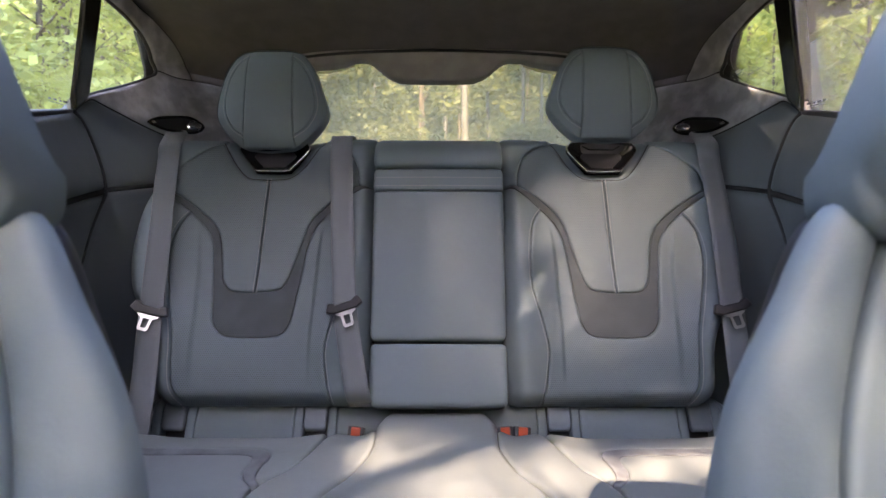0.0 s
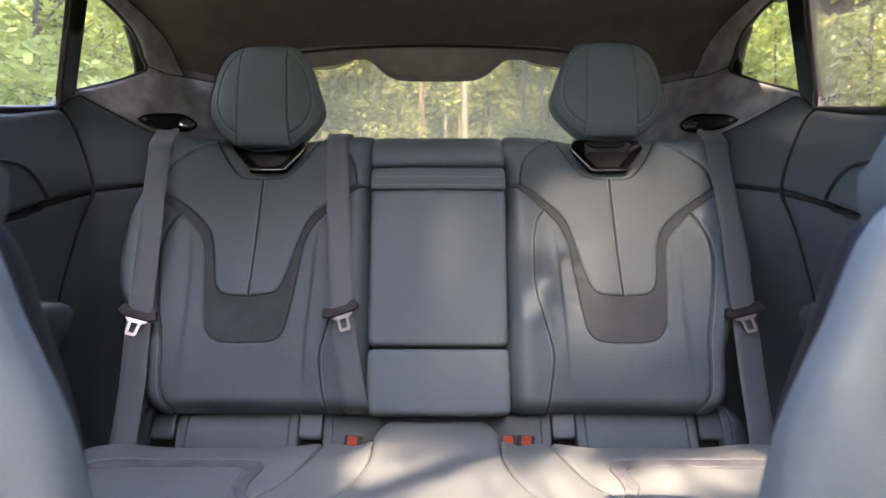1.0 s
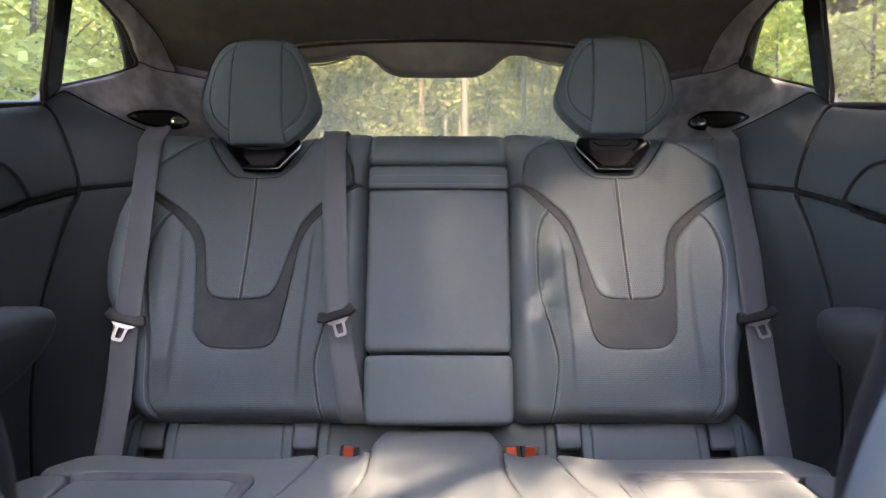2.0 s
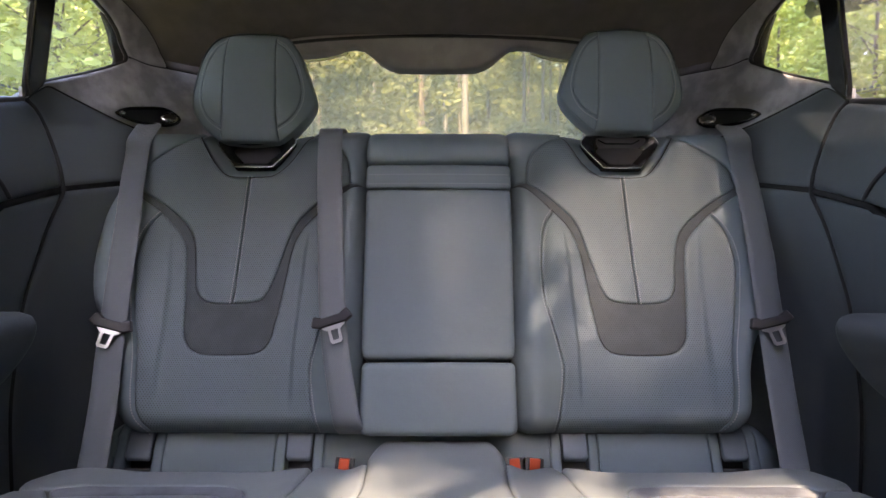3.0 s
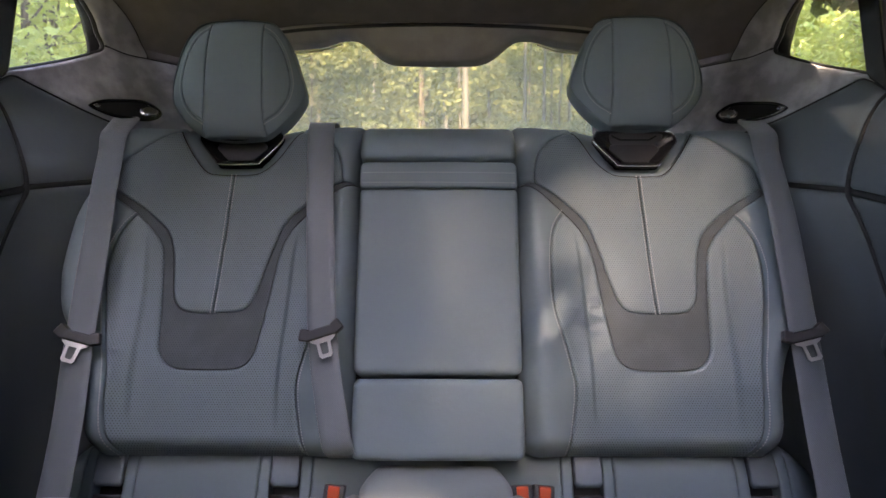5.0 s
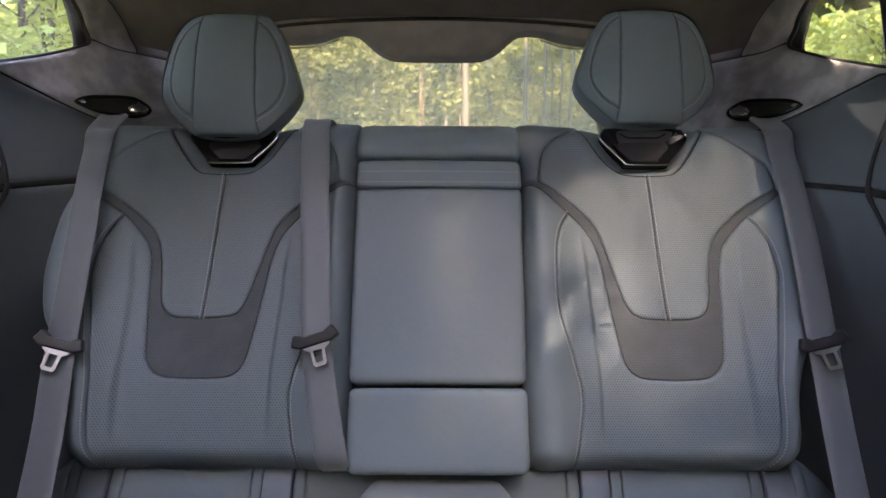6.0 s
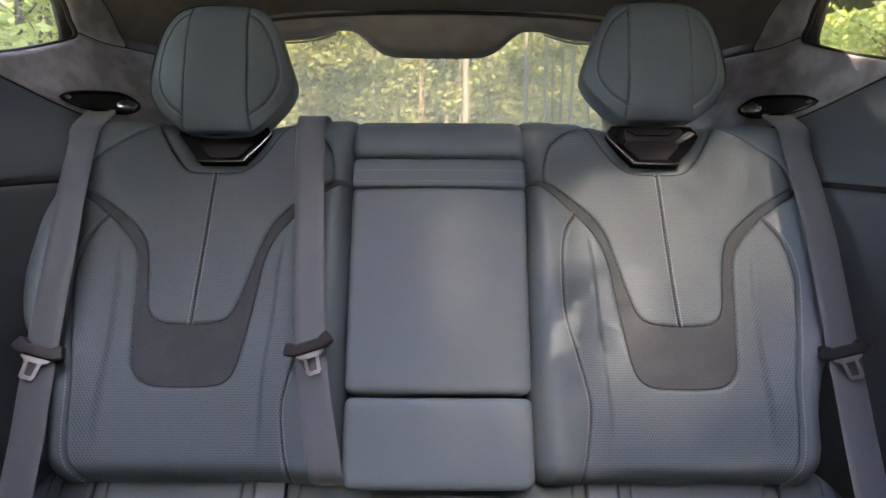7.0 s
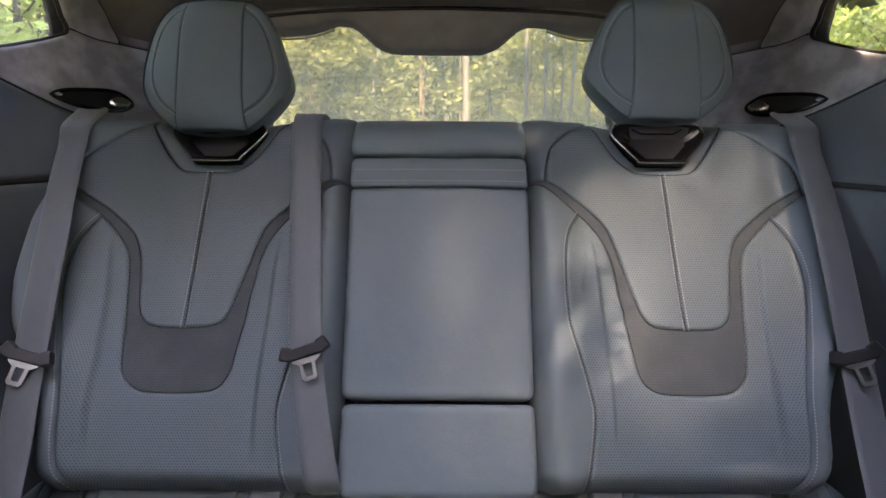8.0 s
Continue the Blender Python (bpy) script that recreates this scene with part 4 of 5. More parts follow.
runs = [(-0.69, -0.612), (-0.520, -0.308), (-0.216, 0.216), (0.308, 0.520), (0.612, 0.69)]
for a, b in runs:
    pad("strip_pad", rounded(a, b, 0.002, 0.148, 0.006), strip_place, LEATHER, strip, roll=0.006, depth=0.004, skirt=0.03)
for cx in FLAPS:
    frame_part = pad("anchor_frame", rounded(cx - 0.046, cx - 0.026, 0.004, 0.148, 0.005), strip_place, LEATHER, strip, "stitched pocket surround", roll=0.005, depth=0.004, skirt=0.03)
    pad("anchor_frame", rounded(cx + 0.026, cx + 0.046, 0.004, 0.148, 0.005), strip_place, LEATHER, strip, roll=0.005, depth=0.004, skirt=0.03)
    pad("anchor_flap", rounded(cx - 0.0242, cx + 0.0242, 0.030, 0.098, 0.004), lambda x, t, n: strip_place(x, t, n + 0.006), FLAP, strip, "grey hinged anchor flap", roll=0.004, depth=0.004, skirt=0.006)
    pad("pocket_ledge", rounded(cx - 0.026, cx + 0.026, 0.004, 0.027, 0.004), strip_place, LEATHER, strip, roll=0.005, depth=0.004, skirt=0.03)
    pad("pocket_back", rounded(cx - 0.026, cx + 0.026, 0.050, 0.148, 0.002), lambda x, t, n: strip_place(x, t, n - 0.03), BLACK, strip, "dark pocket behind the flap", roll=0.002, depth=0.001, skirt=0.002)
    tube("anchor_bar", [(cx - 0.026, 1.178, 0.268), (cx + 0.026, 1.178, 0.268)], 0.004, BLACK, strip, up=(0, 0, 1))


def buckle(cx, lean):
    b = thing("belt_buckle", "grey seat-belt buckle with an orange-red release button", "belt buckle", "belt buckles")
    m = pose(cx, 1.108, 0.278, -25, lean, 0)
    box("housing", (0.033, 0.026, 0.088), m, BLACK, b, bevel=0.004)
    box("release_button", (0.019, 0.010, 0.034), m @ pose(0, -0.0105, 0.026, 8), ORANGE, b, "orange-red release button", bevel=0.003)
    box("slot", (0.023, 0.006, 0.003), m @ pose(0, 0.004, 0.0422), BLACK, b, bevel=0.0005)


buckle(-0.168, 6)
buckle(0.141, -4)
buckle(0.171, 5)


# ---- seat belts ----
def ribbon(name, centre, width_dir, width, mat, parent, thick=0.0014, label=""):
    """A flat strap along points in space; width_dir holds a direction for each point."""
    c = np.asarray(centre, float)
    w = np.asarray(width_dir, float)
    w = w / np.linalg.norm(w, axis=1)[:, None]
    t = np.gradient(c, axis=0)
    t /= np.linalg.norm(t, axis=1)[:, None]
    nrm = np.cross(t, w)
    nrm /= np.linalg.norm(nrm, axis=1)[:, None]
    run = np.concatenate([[0], np.cumsum(np.linalg.norm(np.diff(c, axis=0), axis=1))])
    vs, uv, fs = [], [], []
    prof = [(-1, 0), (-0.96, 0.6), (-0.5, 0.6), (0, 0.6), (0.5, 0.6), (0.96, 0.6), (1, 0), (0.96, -0.6), (-0.96, -0.6)]
    k = len(prof)
    for i in range(len(c)):
        for a, b in prof:
            vs.append(c[i] + w[i] * a * width / 2 + nrm[i] * b * thick)
            uv.append((a * width / 2, run[i]))
    for i in range(len(c) - 1):
        fs += [(i * k + j, i * k + (j + 1) % k, (i + 1) * k + (j + 1) % k, (i + 1) * k + j) for j in range(k)]
    return piece(name, mesh_of(name, vs, fs, mat, uv), parent, label)


def belt(path, widths, tongue_at, tongue_turn, mirror):
    """path: x, s, n over the bench; a last stretch of plain points may lead to the guide."""
    b = thing("seat_belt", "grey webbing seat belt with a steel tongue hanging before the backrest", "seat belt", "seat belts")
    p = smooth_path(path, 0.012)
    w = np.stack([np.interp(p[:, 2], [q[2] for q in sorted(path, key=lambda q: q[2])], [widths[path.index(q)][k] for q in sorted(path, key=lambda q: q[2])]) for k in range(3)], 1)
    ribbon("webbing", p, w, 0.051, WEB, b)
    x, s, n = tongue_at
    o = bench(np.array([x]), np.array([s]), np.array([n]))[0]
    m = Matrix.Translation(Vector(o)) @ pose(0, 0, 0, -23.5, tongue_turn, 0)
    # stopper: a curved dark grip
    bm = bmesh.new()
    block(bm, (0.060, 0.013, 0.018), m @ pose(0, -0.004, -0.001), 0.006, 3)
    block(bm, (0.018, 0.013, 0.021), m @ pose(0.0290, -0.004, 0.003, 0, -24, 0), 0.006, 3)
    block(bm, (0.018, 0.013, 0.021), m @ pose(-0.0290, -0.004, 0.003, 0, 24, 0), 0.006, 3)
    part("belt_stopper", bm, BLACK, b, "dark plastic tongue grip", smooth=False)
    outer = [(-0.024, -0.007), (0.024, -0.007), (0.021, -0.013), (0.012, -0.016), (0.0115, -0.040), (0.008, -0.044), (-0.008, -0.044), (-0.0115, -0.040), (-0.012, -0.016), (-0.021, -0.013)]
    inner = [(-0.007, -0.018), (0.007, -0.018), (0.007, -0.020), (0.007, -0.022), (0.006, -0.037), (0.004, -0.038), (-0.004, -0.038), (-0.006, -0.037), (-0.007, -0.022), (-0.007, -0.020)]
    vs, fs, k = [], [], 10
    for y in (-0.0055, -0.0030):
        vs += [m @ Vector((x2, y, z2)) for x2, z2 in outer] + [m @ Vector((x2, y, z2)) for x2, z2 in inner]
    for i in range(k):
        j = (i + 1) % k
        fs += [(i, j, k + j, k + i), (2 * k + j, 2 * k + i, 3 * k + i, 3 * k + j), (j, i, 2 * k + i, 2 * k + j), (k + i, k + j, 3 * k + j, 3 * k + i)]
    piece("tongue", mesh_of("tongue", vs, fs, STEEL, smooth=False), b, "bright steel tongue")
    return b


def pt(x, s, n):
    return tuple(bench(np.array([x]), np.array([s]), np.array([n]))[0])


OUTER_BELTS = {
    -1: [(0.649, 0.640, 0.012), (0.646, 0.600, 0.016), (0.634, 0.516, 0.033), (0.621, 0.425, 0.046), (0.615, 0.344, 0.050), (0.610, 0.256, 0.052), (0.604, 0.162, 0.054), (0.597, 0.090, 0.057), (0.593, 0.010, 0.061), (0.592, -0.07, 0.065)],
    1: [(0.653, 0.645, 0.012), (0.650, 0.600, 0.016), (0.643, 0.520, 0.033), (0.637, 0.428, 0.046), (0.633, 0.346, 0.050), (0.629, 0.258, 0.052), (0.625, 0.164, 0.054), (0.621, 0.090, 0.057), (0.618, 0.010, 0.061), (0.616, -0.07, 0.065)]}
for side in (-1, 1):
    path = [(side * 0.702, 1.508, 0.966), (side * 0.673, 1.480, 0.953)] + [pt(side * x, s, n) for x, s, n in OUTER_BELTS[side]]
    widths = [(side * 0.80, -0.60, 0), (side * 0.88, -0.45, 0), (side * 0.96, -0.20, 0)] + [(side, 0.0, 0.0)] * 9
    belt(path, [tuple(side * c for c in w) for w in widths], (side * (0.606 if side < 0 else 0.624), 0.222 if side < 0 else 0.229, 0.058), -14 if side > 0 else 15, side)
path = [pt(-0.232, 0.69, -0.06), pt(-0.232, 0.672, 0.0), pt(-0.230, 0.634, 0.034), pt(-0.221, 0.50, 0.043), pt(-0.207, 0.33, 0.045), pt(-0.199, 0.247, 0.047), pt(-0.190, 0.184, 0.046), pt(-0.176, 0.114, 0.046), pt(-0.161, 0.046, 0.040), pt(-0.158, 0.030, -0.004)]
belt(path, [(1, 0, 0)] * 10, (-0.197, 0.232, 0.052), -18, 1)

# belt guides in the pillar trims
for side in (-1, 1):
    guide = thing("belt_guide", "gloss black belt guide with a polished end", "belt guide", "belt guides")
    ring = smooth_path([(1.426, 0.973), (1.451, 0.985), (1.49, 0.993), (1.53, 0.998), (1.547, 0.991), (1.553, 0.975), (1.535, 0.961), (1.508, 0.955), (1.46, 0.957), (1.434, 0.966)], 0.006, True)[:-1]
    P = lining(side)
    tube("guide_rim", P(ring[:, 0], ring[:, 1], np.full(len(ring), 0.008)), 0.0035, GLOSS, guide, closed=True, up=(1, 0, 0))
    # no opening here: a flat black pad draws the slot's inner shade
    pad("slot_shade", loop_of(ring), lambda u, v, n, P=P: P(u, v, n + 0.0030), HOLLOW, guide, "black pad drawn as the shade inside the slot", roll=0.004, depth=0.004, step=0.008, skirt=0.01)
    knob = smooth_path([(1.521, 0.978), (1.534, 0.988), (1.546, 0.984), (1.548, 0.975), (1.538, 0.967), (1.520, 0.965)], 0.004, True)[:-1]
    pad("polished_end", loop_of(knob), lambda u, v, n, P=P: P(u, v, n + 0.016), CHROME, guide, "polished metal end", roll=0.008, depth=0.007, step=0.004, skirt=0.01)
    knob = smooth_path([(1.428, 0.974), (1.437, 0.979), (1.441, 0.974), (1.433, 0.969)], 0.004, True)[:-1]
    pad("polished_end", loop_of(knob), lambda u, v, n, P=P: P(u, v, n + 0.014), CHROME, guide, "", roll=0.004, depth=0.003, step=0.004, skirt=0.008)


# ---- front seats ----
def front_seat(side):
    seat = thing("front_seat", "pale blue-grey leather front seat with a broad padded headrest", "car seat", "front seats")
    cx = side * 0.405
    lean = radians(12)

    def slim(p):
        """Draws the seat in round its inner upper edge; the outer half stays broad."""
        p = np.array((0.0096, 0.0, 0.78)) + 0.79 * (p - np.array((0.0096, 0.0, 0.78)))
        a = np.abs(p[:, 0])
        p[:, 0] = np.where(a > 0.30, side * (0.30 + (a - 0.30) * 1.6), p[:, 0])
        return p

    def place(u, v, n):
        u, v = np.asarray(u, float), np.asarray(v, float)
        n = n + 0.014 * np.exp(-((np.abs(u) - 0.165) / 0.05) ** 2) * (1 - 0.5 * step01(v, 0.35, 0.6))
        return slim(np.stack([cx + u, 0.256 + v * math.sin(lean) - n * math.cos(lean), 0.16 + v * math.cos(lean) + n * math.sin(lean)], 1))
    half = smooth_path([(0.0, 0.646), (0.09, 0.645), (0.110, 0.641), (0.131, 0.624), (0.148, 0.598), (0.165, 0.565), (0.188, 0.524), (0.204, 0.485), (0.218, 0.422), (0.222, 0.34), (0.224, 0.2), (0.224, 0.0)], 0.012)
    seam = smooth_path([(0.072, 0.645), (0.092, 0.606), (0.128, 0.50), (0.142, 0.40), (0.150, 0.2), (0.150, 0.0)], 0.012)
    pad("centre_panel", loop_of(seam, (seam * (-1, 1))[::-1]), place, LEATHER, seat, roll=0.01, depth=0.008, step=0.014, skirt=0.05)
    for s in (1, -1):
        pad("bolster", loop_of(seam, cut(half, (0.224, 0.0), (0.072, 0.6455))) * np.array((s, 1)), place, LEATHER, seat, roll=0.026, depth=0.016, step=0.010, skirt=0.012)

    def back(u, v, n):
        return place(u, v, 0 * u) + np.stack([0 * u, 0.070 * np.ones(len(u)) + n, 0 * u], 1)
    pad("back_shell", loop_of(half[::-1] * (0.88, 0.975), half * (-0.88, 0.975)), back, BLACK, seat, "dark back shell", roll=0.02, depth=0.02, step=0.02, skirt=0.016)
    for s in (1, -1):
        rim = half * (s * 0.955, 0.985)
        tube("piping", place(rim[:, 0], rim[:, 1], np.full(len(rim), -0.040)), 0.0034, BLACK, seat, "dark piping at the back edge")
    tilt = radians(8)
    hx = side * (0.427 if side > 0 else 0.418)
    edge = [(0.0, 0.175), (0.055, 0.170), (0.090, 0.145), (0.118, 0.095), (0.135, 0.045), (0.142, 0.005), (0.137, -0.020), (0.112, -0.036), (0.06, -0.042)]
    ring = smooth_path(edge + [(0.0, -0.043)] + [(-x, z) for x, z in edge[:0:-1]], 0.008, True)[:-1]

    def hplace(x, z, n):
        x, z = np.asarray(x, float), np.asarray(z, float)
        r = (np.abs(x) / 0.145) ** 2.4 + (np.abs(z - 0.066) / 0.112) ** 3.0
        f = 0.055 * np.clip(1 - r, 0, 1) ** 0.5 + n
        return slim(np.stack([hx + x, 0.372 + z * math.sin(tilt) - f * math.cos(tilt), 0.79 + z * math.cos(tilt) + f * math.sin(tilt)], 1))
    head = pad("headrest", loop_of(ring), hplace, LEATHER, seat, "padded leather headrest", roll=0.020, depth=0.012, step=0.010, skirt=0.05)

    def hback(x, z, n):
        return slim(np.stack([hx + x, 0.422 + z * math.sin(tilt) + n, 0.79 + z * math.cos(tilt)], 1))
    pad("headrest_back", loop_of(ring * 0.99), hback, LEATHER, head, roll=0.03, depth=0.025, step=0.014, skirt=0.01)
    pad("seat_cushion", rounded(-0.24, 0.24, -0.30, 0.22, 0.05), lambda u, v, n: np.stack([cx + u, v, 0.26 + n + 0.03 * np.exp(-((np.abs(u) - 0.2) / 0.05) ** 2)], 1), LEATHER, seat, roll=0.03, depth=0.03, step=0.02, skirt=0.22)


front_seat(-1)
front_seat(1)


# ---- outside: ground and woods ----
gv = [(-250 + 500 * i / 40, -250 + 500 * j / 40, -0.36 + 0.5 * noise.noise((i * 0.7, j * 0.7, 3)) * (1 if abs(i - 20) + abs(j - 20) > 2 else 0)) for j in range(41) for i in range(41)]
gf = [(j * 41 + i, j * 41 + i + 1, (j + 1) * 41 + i + 1, (j + 1) * 41 + i) for j in range(40) for i in range(40)]
tagged(piece("ground", mesh_of("ground", gv, gf, GROUND)), "leafy woodland ground", "ground", kind="structure")
rng = np.random.default_rng(7)


def leaf_cloud(centres, radii, per, size, rng, squash=0.75):
    """Small folded leaves scattered through clumps; returns vertices and faces."""
    vs, fs = [], []
    for c, r in zip(centres, radii):
        d = rng.normal(size=(per, 3))
        d /= np.linalg.norm(d, axis=1)[:, None]
        q = np.asarray(c) + d * (r * rng.random((per, 1)) ** 0.45) * (1, 1, squash)
        a = rng.normal(size=(per, 3))
        a[:, 2] *= 0.5
        a /= np.linalg.norm(a, axis=1)[:, None]
        b = np.cross(a, rng.normal(size=(per, 3)))
        b /= np.linalg.norm(b, axis=1)[:, None]
        ln = size * (0.6 + 0.8 * rng.random((per, 1)))
        o = len(vs)
        tip, l, rr, root = q + a * ln, q + b * ln * 0.42, q - b * ln * 0.42, q - a * ln * 0.8
        quad = np.stack([root, l, tip, rr], 1).reshape(-1, 3)
        vs += quad.tolist()
        fs += [(o + 4 * i, o + 4 * i + 1, o + 4 * i + 2, o + 4 * i + 3) for i in range(per)]
    return vs, fs


def tree(x, y, height, girth, rng, crown_low, clumps, per, size, bark_mat, leaf_mat, label, spread=1.0):
    t = thing("tree", label, "tree", "woodland trees")
    z0 = -0.5
    bend = rng.normal(size=2) * 0.03 * height
    ks = np.linspace(0, 1, 10)
    line = np.stack([x + bend[0] * ks ** 2 + 0.04 * np.sin(ks * 7 + x), y + bend[1] * ks ** 2, z0 + height * ks], 1)
    vs, fs = [], []

    def limb(p, r0, r1, sides=7):
        o = len(vs)
        for i, q in enumerate(p):
            r = r0 + (r1 - r0) * i / (len(p) - 1)
            vs.extend([(q[0] + r * math.cos(2 * math.pi * k / sides), q[1] + r * math.sin(2 * math.pi * k / sides), q[2]) for k in range(sides)])
        for i in range(len(p) - 1):
            fs.extend([(o + i * sides + k, o + i * sides + (k + 1) % sides, o + (i + 1) * sides + (k + 1) % sides, o + (i + 1) * sides + k) for k in range(sides)])
    limb(line, girth, girth * 0.25)
    centres, radii = [], []
    for _ in range(clumps):
        k = crown_low + (1 - crown_low) * rng.random() ** 0.8
        base = np.array([np.interp(k, ks, line[:, j]) for j in range(3)])
        ang, reach = rng.random() * 2 * math.pi, spread * (0.35 + 0.9 * rng.random()) * (1.15 - 0.7 * k)
        end = base + (math.cos(ang) * reach, math.sin(ang) * reach, reach * (0.15 + 0.4 * rng.random()))
        limb([base, base * 0.5 + end * 0.5 + (0, 0, 0.05), end], girth * 0.28, girth * 0.07, 5)
        centres.append(end), radii.append(0.28 * spread * (0.6 + 0.8 * rng.random()))
    piece("trunk", mesh_of("trunk", vs, fs, bark_mat), t)
    lv, lf = leaf_cloud(centres, radii, per, size, rng)
    tagged(piece("crown", mesh_of("crown", lv, lf, leaf_mat, smooth=False), t), kind="stuff")
    return t


# woods behind the car: slim trunks with a leafy undergrowth
for i in range(30):
    y = 12.0 + 11 * rng.random()
    x = (rng.random() - 0.5) * 1.05 * y
    tree(x, y, 9 + 5 * rng.random(), 0.025 + 0.03 * rng.random(), rng, 0.10 if i % 3 else 0.3, 20, 110, 0.10, BARK_DARK, LEAF_FAR, "slim birch with light green leaves", 1.6)
tree(0.40, 11.0, 11, 0.085, rng, 0.55, 8, 60, 0.1, BARK, LEAF_FAR, "pale birch trunk leaning in the woods", 1.3)
# a stand of thin trunks, bare below
for slope, dist, girth in ((0.006, 14.5, 0.07), (0.083, 13.5, 0.05), (0.147, 12.0, 0.050), (0.180, 11.4, 0.042), (0.196, 14.0, 0.04), (0.207, 13.0, 0.035), (0.221, 12.2, 0.045), (0.255, 11.2, 0.05), (-0.05, 16.0, 0.05), (-0.125, 15.0, 0.055)):
    tree(slope * (dist - 0.36), dist, 10 + 2 * rng.random(), girth, rng, 0.45, 7, 50, 0.1, BARK, LEAF_FAR, "thin pale birch with a bare lower trunk", 1.2)
# leafy bushes at the edge of the woods
for x, y, h, spread in ((-2.9, 10.2, 5.6, 1.5), (-2.2, 9.6, 5.2, 1.3), (-1.6, 10.8, 5.0, 1.2), (-3.6, 11.2, 6.0, 1.6), (1.55, 10.4, 2.45, 0.9), (2.1, 10.9, 2.6, 0.9)):
    tree(x, y, h, 0.022, rng, 0.12, 44, 120, 0.065, BARK_DARK, LEAF_FAR, "leafy bush with pale sunlit leaves at the wood's edge", spread)
# leafy trees close beside the car
for i in range(22):
    tree(-4.3 - 2.6 * rng.random(), 2.2 + 0.42 * i + 0.4 * rng.random(), 5.4 + 1.2 * rng.random(), 0.04 + 0.03 * rng.random(), rng, 0.10, 36, 130, 0.062, BARK_DARK, LEAF, "young broadleaf tree with bright sunlit leaves", 1.7)
for i in range(26):
    y = -1.0 + 0.62 * i + 0.5 * rng.random()
    tree(5.4 + 2.6 * rng.random(), y, 5.0 + 1.6 * rng.random(), 0.04 + 0.03 * rng.random(), rng, 0.08, 36, 180, 0.066, BARK_DARK, LEAF, "young broadleaf tree with bright sunlit leaves", 1.7)
# unseen taller trees, added along one side to keep sky light from the cabin
for i in range(12):
    tree(3.6 + 0.8 * rng.random(), -2.6 + 0.7 * i + 0.4 * rng.random(), 12.0 + 2 * rng.random(), 0.13 + 0.04 * rng.random(), rng, 0.20, 64, 260, 0.16, BARK_DARK, LEAF_DARK, "unseen tall dark-leaved tree added to block sky light", 2.2)
# unseen row added ahead to cut the light through the windscreen
for i in range(8):
    tree(-5.2 + 1.4 * i + 0.5 * rng.random(), -7.2 - 1.6 * rng.random(), 4.2 + 1.0 * rng.random(), 0.09 + 0.04 * rng.random(), rng, 0.12, 34, 150, 0.12, BARK_DARK, LEAF_FAR, "unseen broadleaf tree added ahead to block light", 2.2)
# unseen trees added at the front left to close off sky light
for i in range(5):
    tree(-6.6 - 1.5 * rng.random(), -3.2 - 0.95 * i, 9.5 + 2.0 * rng.random(), 0.11 + 0.04 * rng.random(), rng, 0.14, 38, 150, 0.14, BARK_DARK, LEAF_FAR, "unseen tall broadleaf tree added to block sky light", 2.3)
# unseen dark trees added on the other side, also to block sky light
for i in range(7):
    tree(-3.5 - 0.6 * rng.random(), -3.6 + 0.75 * i + 0.3 * rng.random(), 9.5 + 1.2 * rng.random(), 0.12 + 0.04 * rng.random(), rng, 0.20, 60, 190, 0.15, BARK_DARK, LEAF_DARK, "unseen tall dark-leaved tree added to block sky light", 2.0)
# unseen tall tree added ahead; gaps cut in its crown place the sun patches
t = thing("tree", "unseen leafy tree added ahead to shape the sun on the seats", "tree", "woodland trees")
ks = np.linspace(0, 1, 9)
line = np.stack([4.4 - 1.7 * ks ** 2, -4.8 + 0.9 * ks ** 2, -0.5 + 6.4 * ks], 1)
tube("trunk", line, 0.14, BARK_DARK, t, up=(0, 1, 0))
leafy = np.random.default_rng(89)
crown = np.array((0.36, -3.9, 5.95)) + (leafy.random((64, 3)) - 0.5) * (3.2, 2.6, 2.4)
lv, lf = leaf_cloud(crown, [0.75] * 64, 320, 0.085, leafy, 0.9)
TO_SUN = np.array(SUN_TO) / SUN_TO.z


def sun_gaps(p):
    """Openings cut in added leaves, by where a sunbeam through p meets the cushions."""
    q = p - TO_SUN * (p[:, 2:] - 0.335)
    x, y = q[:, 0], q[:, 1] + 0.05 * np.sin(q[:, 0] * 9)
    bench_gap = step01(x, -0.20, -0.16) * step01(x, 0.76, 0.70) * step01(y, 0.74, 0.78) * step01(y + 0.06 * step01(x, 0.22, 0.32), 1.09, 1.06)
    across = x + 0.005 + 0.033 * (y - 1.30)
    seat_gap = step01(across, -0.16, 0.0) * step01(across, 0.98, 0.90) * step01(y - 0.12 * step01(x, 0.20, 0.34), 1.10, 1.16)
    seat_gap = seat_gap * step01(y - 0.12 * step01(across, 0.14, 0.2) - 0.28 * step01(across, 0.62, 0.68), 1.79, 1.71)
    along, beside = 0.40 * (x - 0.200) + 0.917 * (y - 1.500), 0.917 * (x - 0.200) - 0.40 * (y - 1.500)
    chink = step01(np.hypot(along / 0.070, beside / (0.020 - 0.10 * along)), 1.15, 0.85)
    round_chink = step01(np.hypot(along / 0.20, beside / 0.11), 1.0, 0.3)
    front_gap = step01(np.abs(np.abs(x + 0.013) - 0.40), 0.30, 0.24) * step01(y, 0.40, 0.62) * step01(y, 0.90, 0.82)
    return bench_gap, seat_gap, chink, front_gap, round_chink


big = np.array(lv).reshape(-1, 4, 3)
gaps = sun_gaps(big.mean(1))
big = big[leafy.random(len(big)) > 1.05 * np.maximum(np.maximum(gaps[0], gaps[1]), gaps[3])]
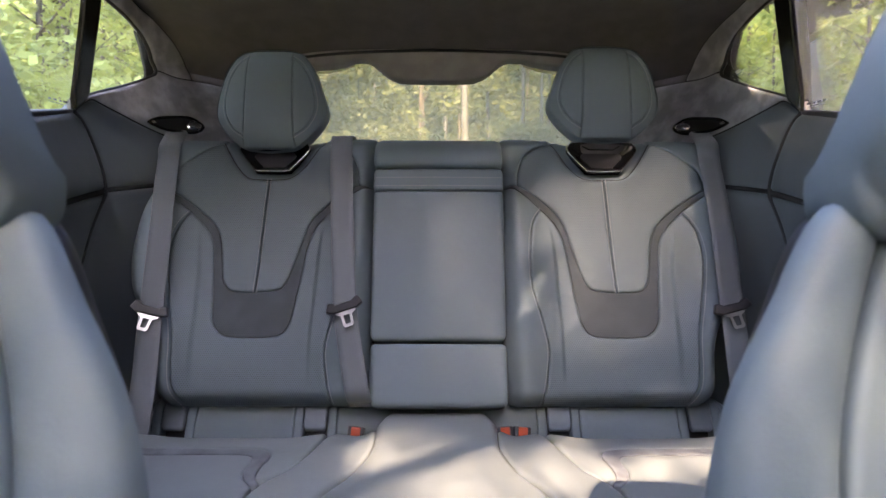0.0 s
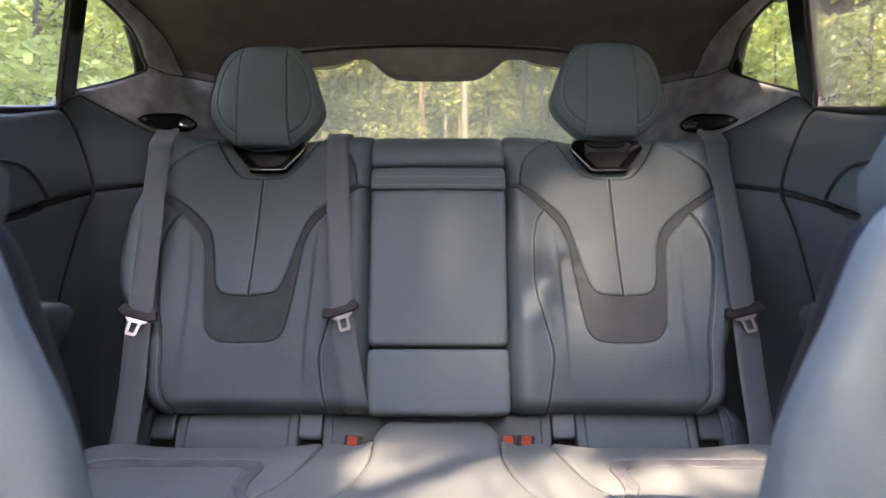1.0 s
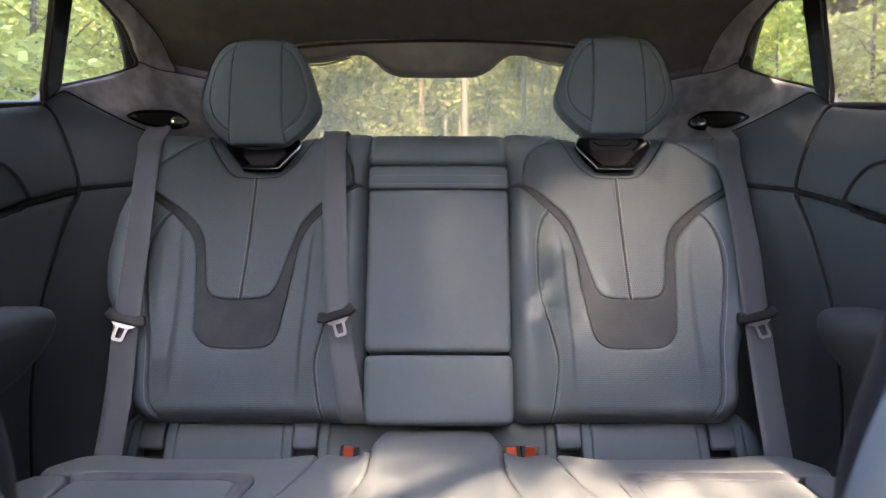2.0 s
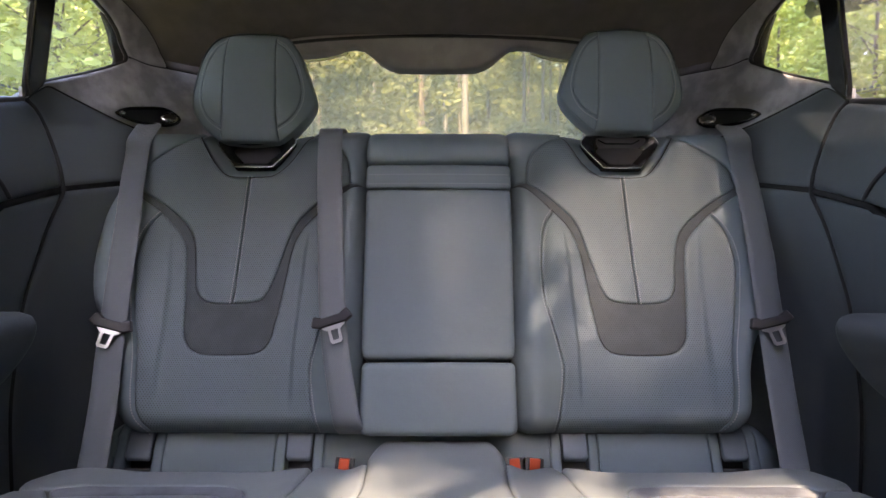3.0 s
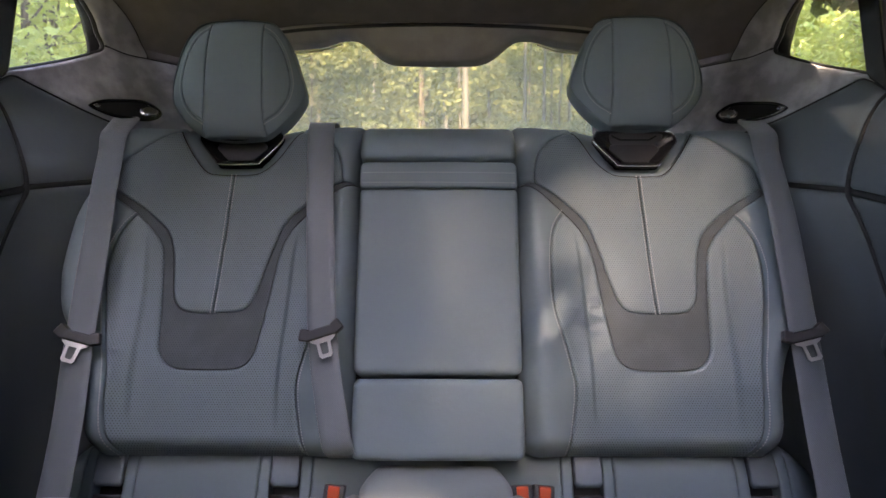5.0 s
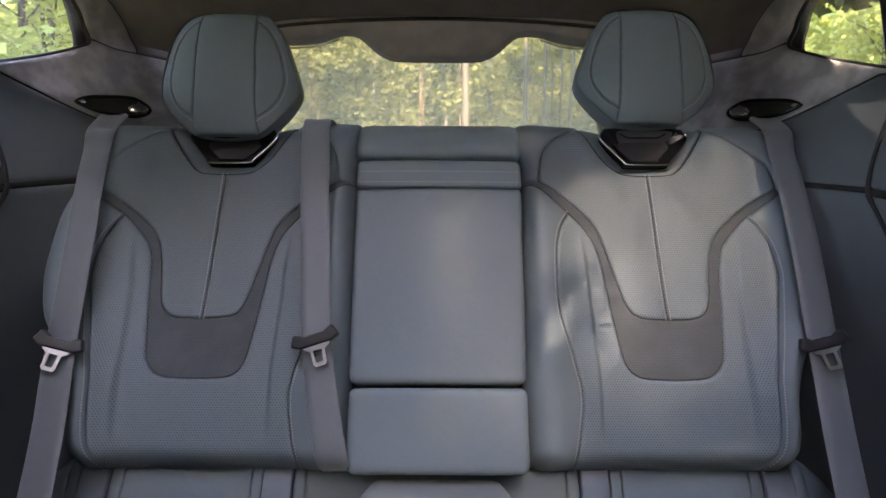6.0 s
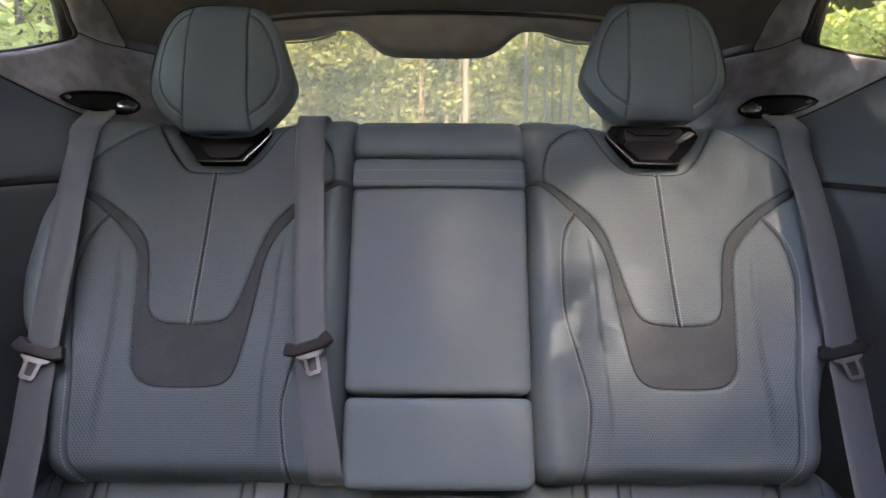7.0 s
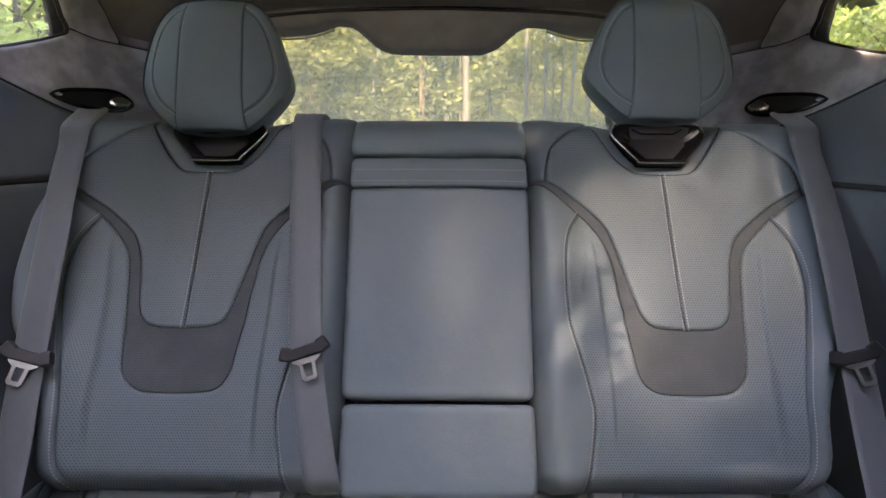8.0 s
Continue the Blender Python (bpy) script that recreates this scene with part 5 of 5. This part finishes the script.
# finer leaves added in the gaps to dim the sun on cushions and front seats
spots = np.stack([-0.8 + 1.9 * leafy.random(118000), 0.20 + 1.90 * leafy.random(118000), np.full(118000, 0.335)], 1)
gaps = sun_gaps(spots)
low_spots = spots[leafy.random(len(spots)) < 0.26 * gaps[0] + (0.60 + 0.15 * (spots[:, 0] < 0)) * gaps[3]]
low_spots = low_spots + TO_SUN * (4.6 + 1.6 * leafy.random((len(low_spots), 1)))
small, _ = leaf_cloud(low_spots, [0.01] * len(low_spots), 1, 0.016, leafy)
# tiny unseen leaves just above the roof, with a chink shaping one sun patch
patch_mask = np.stack([-0.05 + 0.5 * leafy.random(20000), 1.25 + 0.5 * leafy.random(20000), np.full(20000, 0.335)], 1)
nearby = sun_gaps(patch_mask)
patch_mask = patch_mask[leafy.random(len(patch_mask)) < nearby[4] * (1 - nearby[2])]
patch_mask = patch_mask + TO_SUN * (1.12 + 0.10 * leafy.random((len(patch_mask), 1)))
small = small + leaf_cloud(patch_mask, [0.01] * len(patch_mask), 1, 0.006, leafy)[0]
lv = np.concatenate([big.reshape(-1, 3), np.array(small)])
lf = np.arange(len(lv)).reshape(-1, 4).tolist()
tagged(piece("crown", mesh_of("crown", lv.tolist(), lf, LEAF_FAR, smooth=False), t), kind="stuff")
# taller unseen tree, its top leaves added to thin the sun on one seat
tall_tree = tree(4.2, -9.8, 13.0, 0.16, rng, 0.45, 30, 120, 0.10, BARK_DARK, LEAF_FAR, "unseen thin-crowned tree added ahead to filter the sun", 1.2)
wide = np.max([sun_gaps(spots + shift)[1] for shift in np.array([(0, 0, 0), (0, 0.12, 0), (0, -0.12, 0), (0.1, 0, 0), (-0.1, 0, 0)])], axis=0)
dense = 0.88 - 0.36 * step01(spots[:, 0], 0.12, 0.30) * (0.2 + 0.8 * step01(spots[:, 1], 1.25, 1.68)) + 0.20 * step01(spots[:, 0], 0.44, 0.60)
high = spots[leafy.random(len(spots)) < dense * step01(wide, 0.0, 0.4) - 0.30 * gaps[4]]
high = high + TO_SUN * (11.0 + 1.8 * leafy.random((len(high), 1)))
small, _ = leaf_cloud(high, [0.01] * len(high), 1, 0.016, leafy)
tagged(piece("sun_filter_leaves", mesh_of("sun_filter_leaves", small, np.arange(len(small)).reshape(-1, 4).tolist(), LEAF_FAR, smooth=False), tall_tree, "fine leaves added at the top to filter the sun"), kind="stuff")
# unseen bar added to cast the dark band across the cushion
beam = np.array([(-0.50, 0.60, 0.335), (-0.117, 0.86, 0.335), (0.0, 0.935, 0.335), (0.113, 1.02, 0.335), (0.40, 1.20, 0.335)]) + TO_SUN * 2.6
tube("shadow_bar", beam, 0.02, BARK_DARK, t, up=(0, 1, 0))
# undergrowth and deep woods, past which no sky shows
cs, rs = [], []
for i in range(420):
    y = 12 + 12 * rng.random()
    cs.append(((rng.random() - 0.5) * 1.5 * y, y, -0.3 + 7.5 * rng.random())), rs.append(0.5 + 0.6 * rng.random())
lv, lf = leaf_cloud(cs, rs, 190, 0.085, rng, 0.8)
tagged(piece("undergrowth", mesh_of("undergrowth", lv, lf, LEAF_FAR, smooth=False)), "pale green leafy undergrowth among the birches", "undergrowth", kind="stuff")
cs, rs = [], []
for i in range(2000):
    a, r = radians(360 * rng.random()), 24 + 12 * rng.random()
    # woods kept low on one unseen side, a gap added for sky light
    tall = 3.0 if math.cos(a) < 0 and -0.45 < math.sin(a) < 0.3 else 15.0
    cs.append((r * math.cos(a), r * math.sin(a), -0.5 + tall * rng.random() ** 1.2)), rs.append(1.6 + 1.2 * rng.random())
for i in range(420):
    cs.append((-15 + 30 * rng.random(), 21 + 8 * rng.random(), -0.3 + 9 * rng.random())), rs.append(1.0 + 0.8 * rng.random())
lv, lf = leaf_cloud(cs, rs, 150, 0.24, rng, 0.9)
tagged(piece("far_woods", mesh_of("far_woods", lv, lf, LEAF_FAR, smooth=False)), "dense green woods in the distance", "woods", kind="stuff")
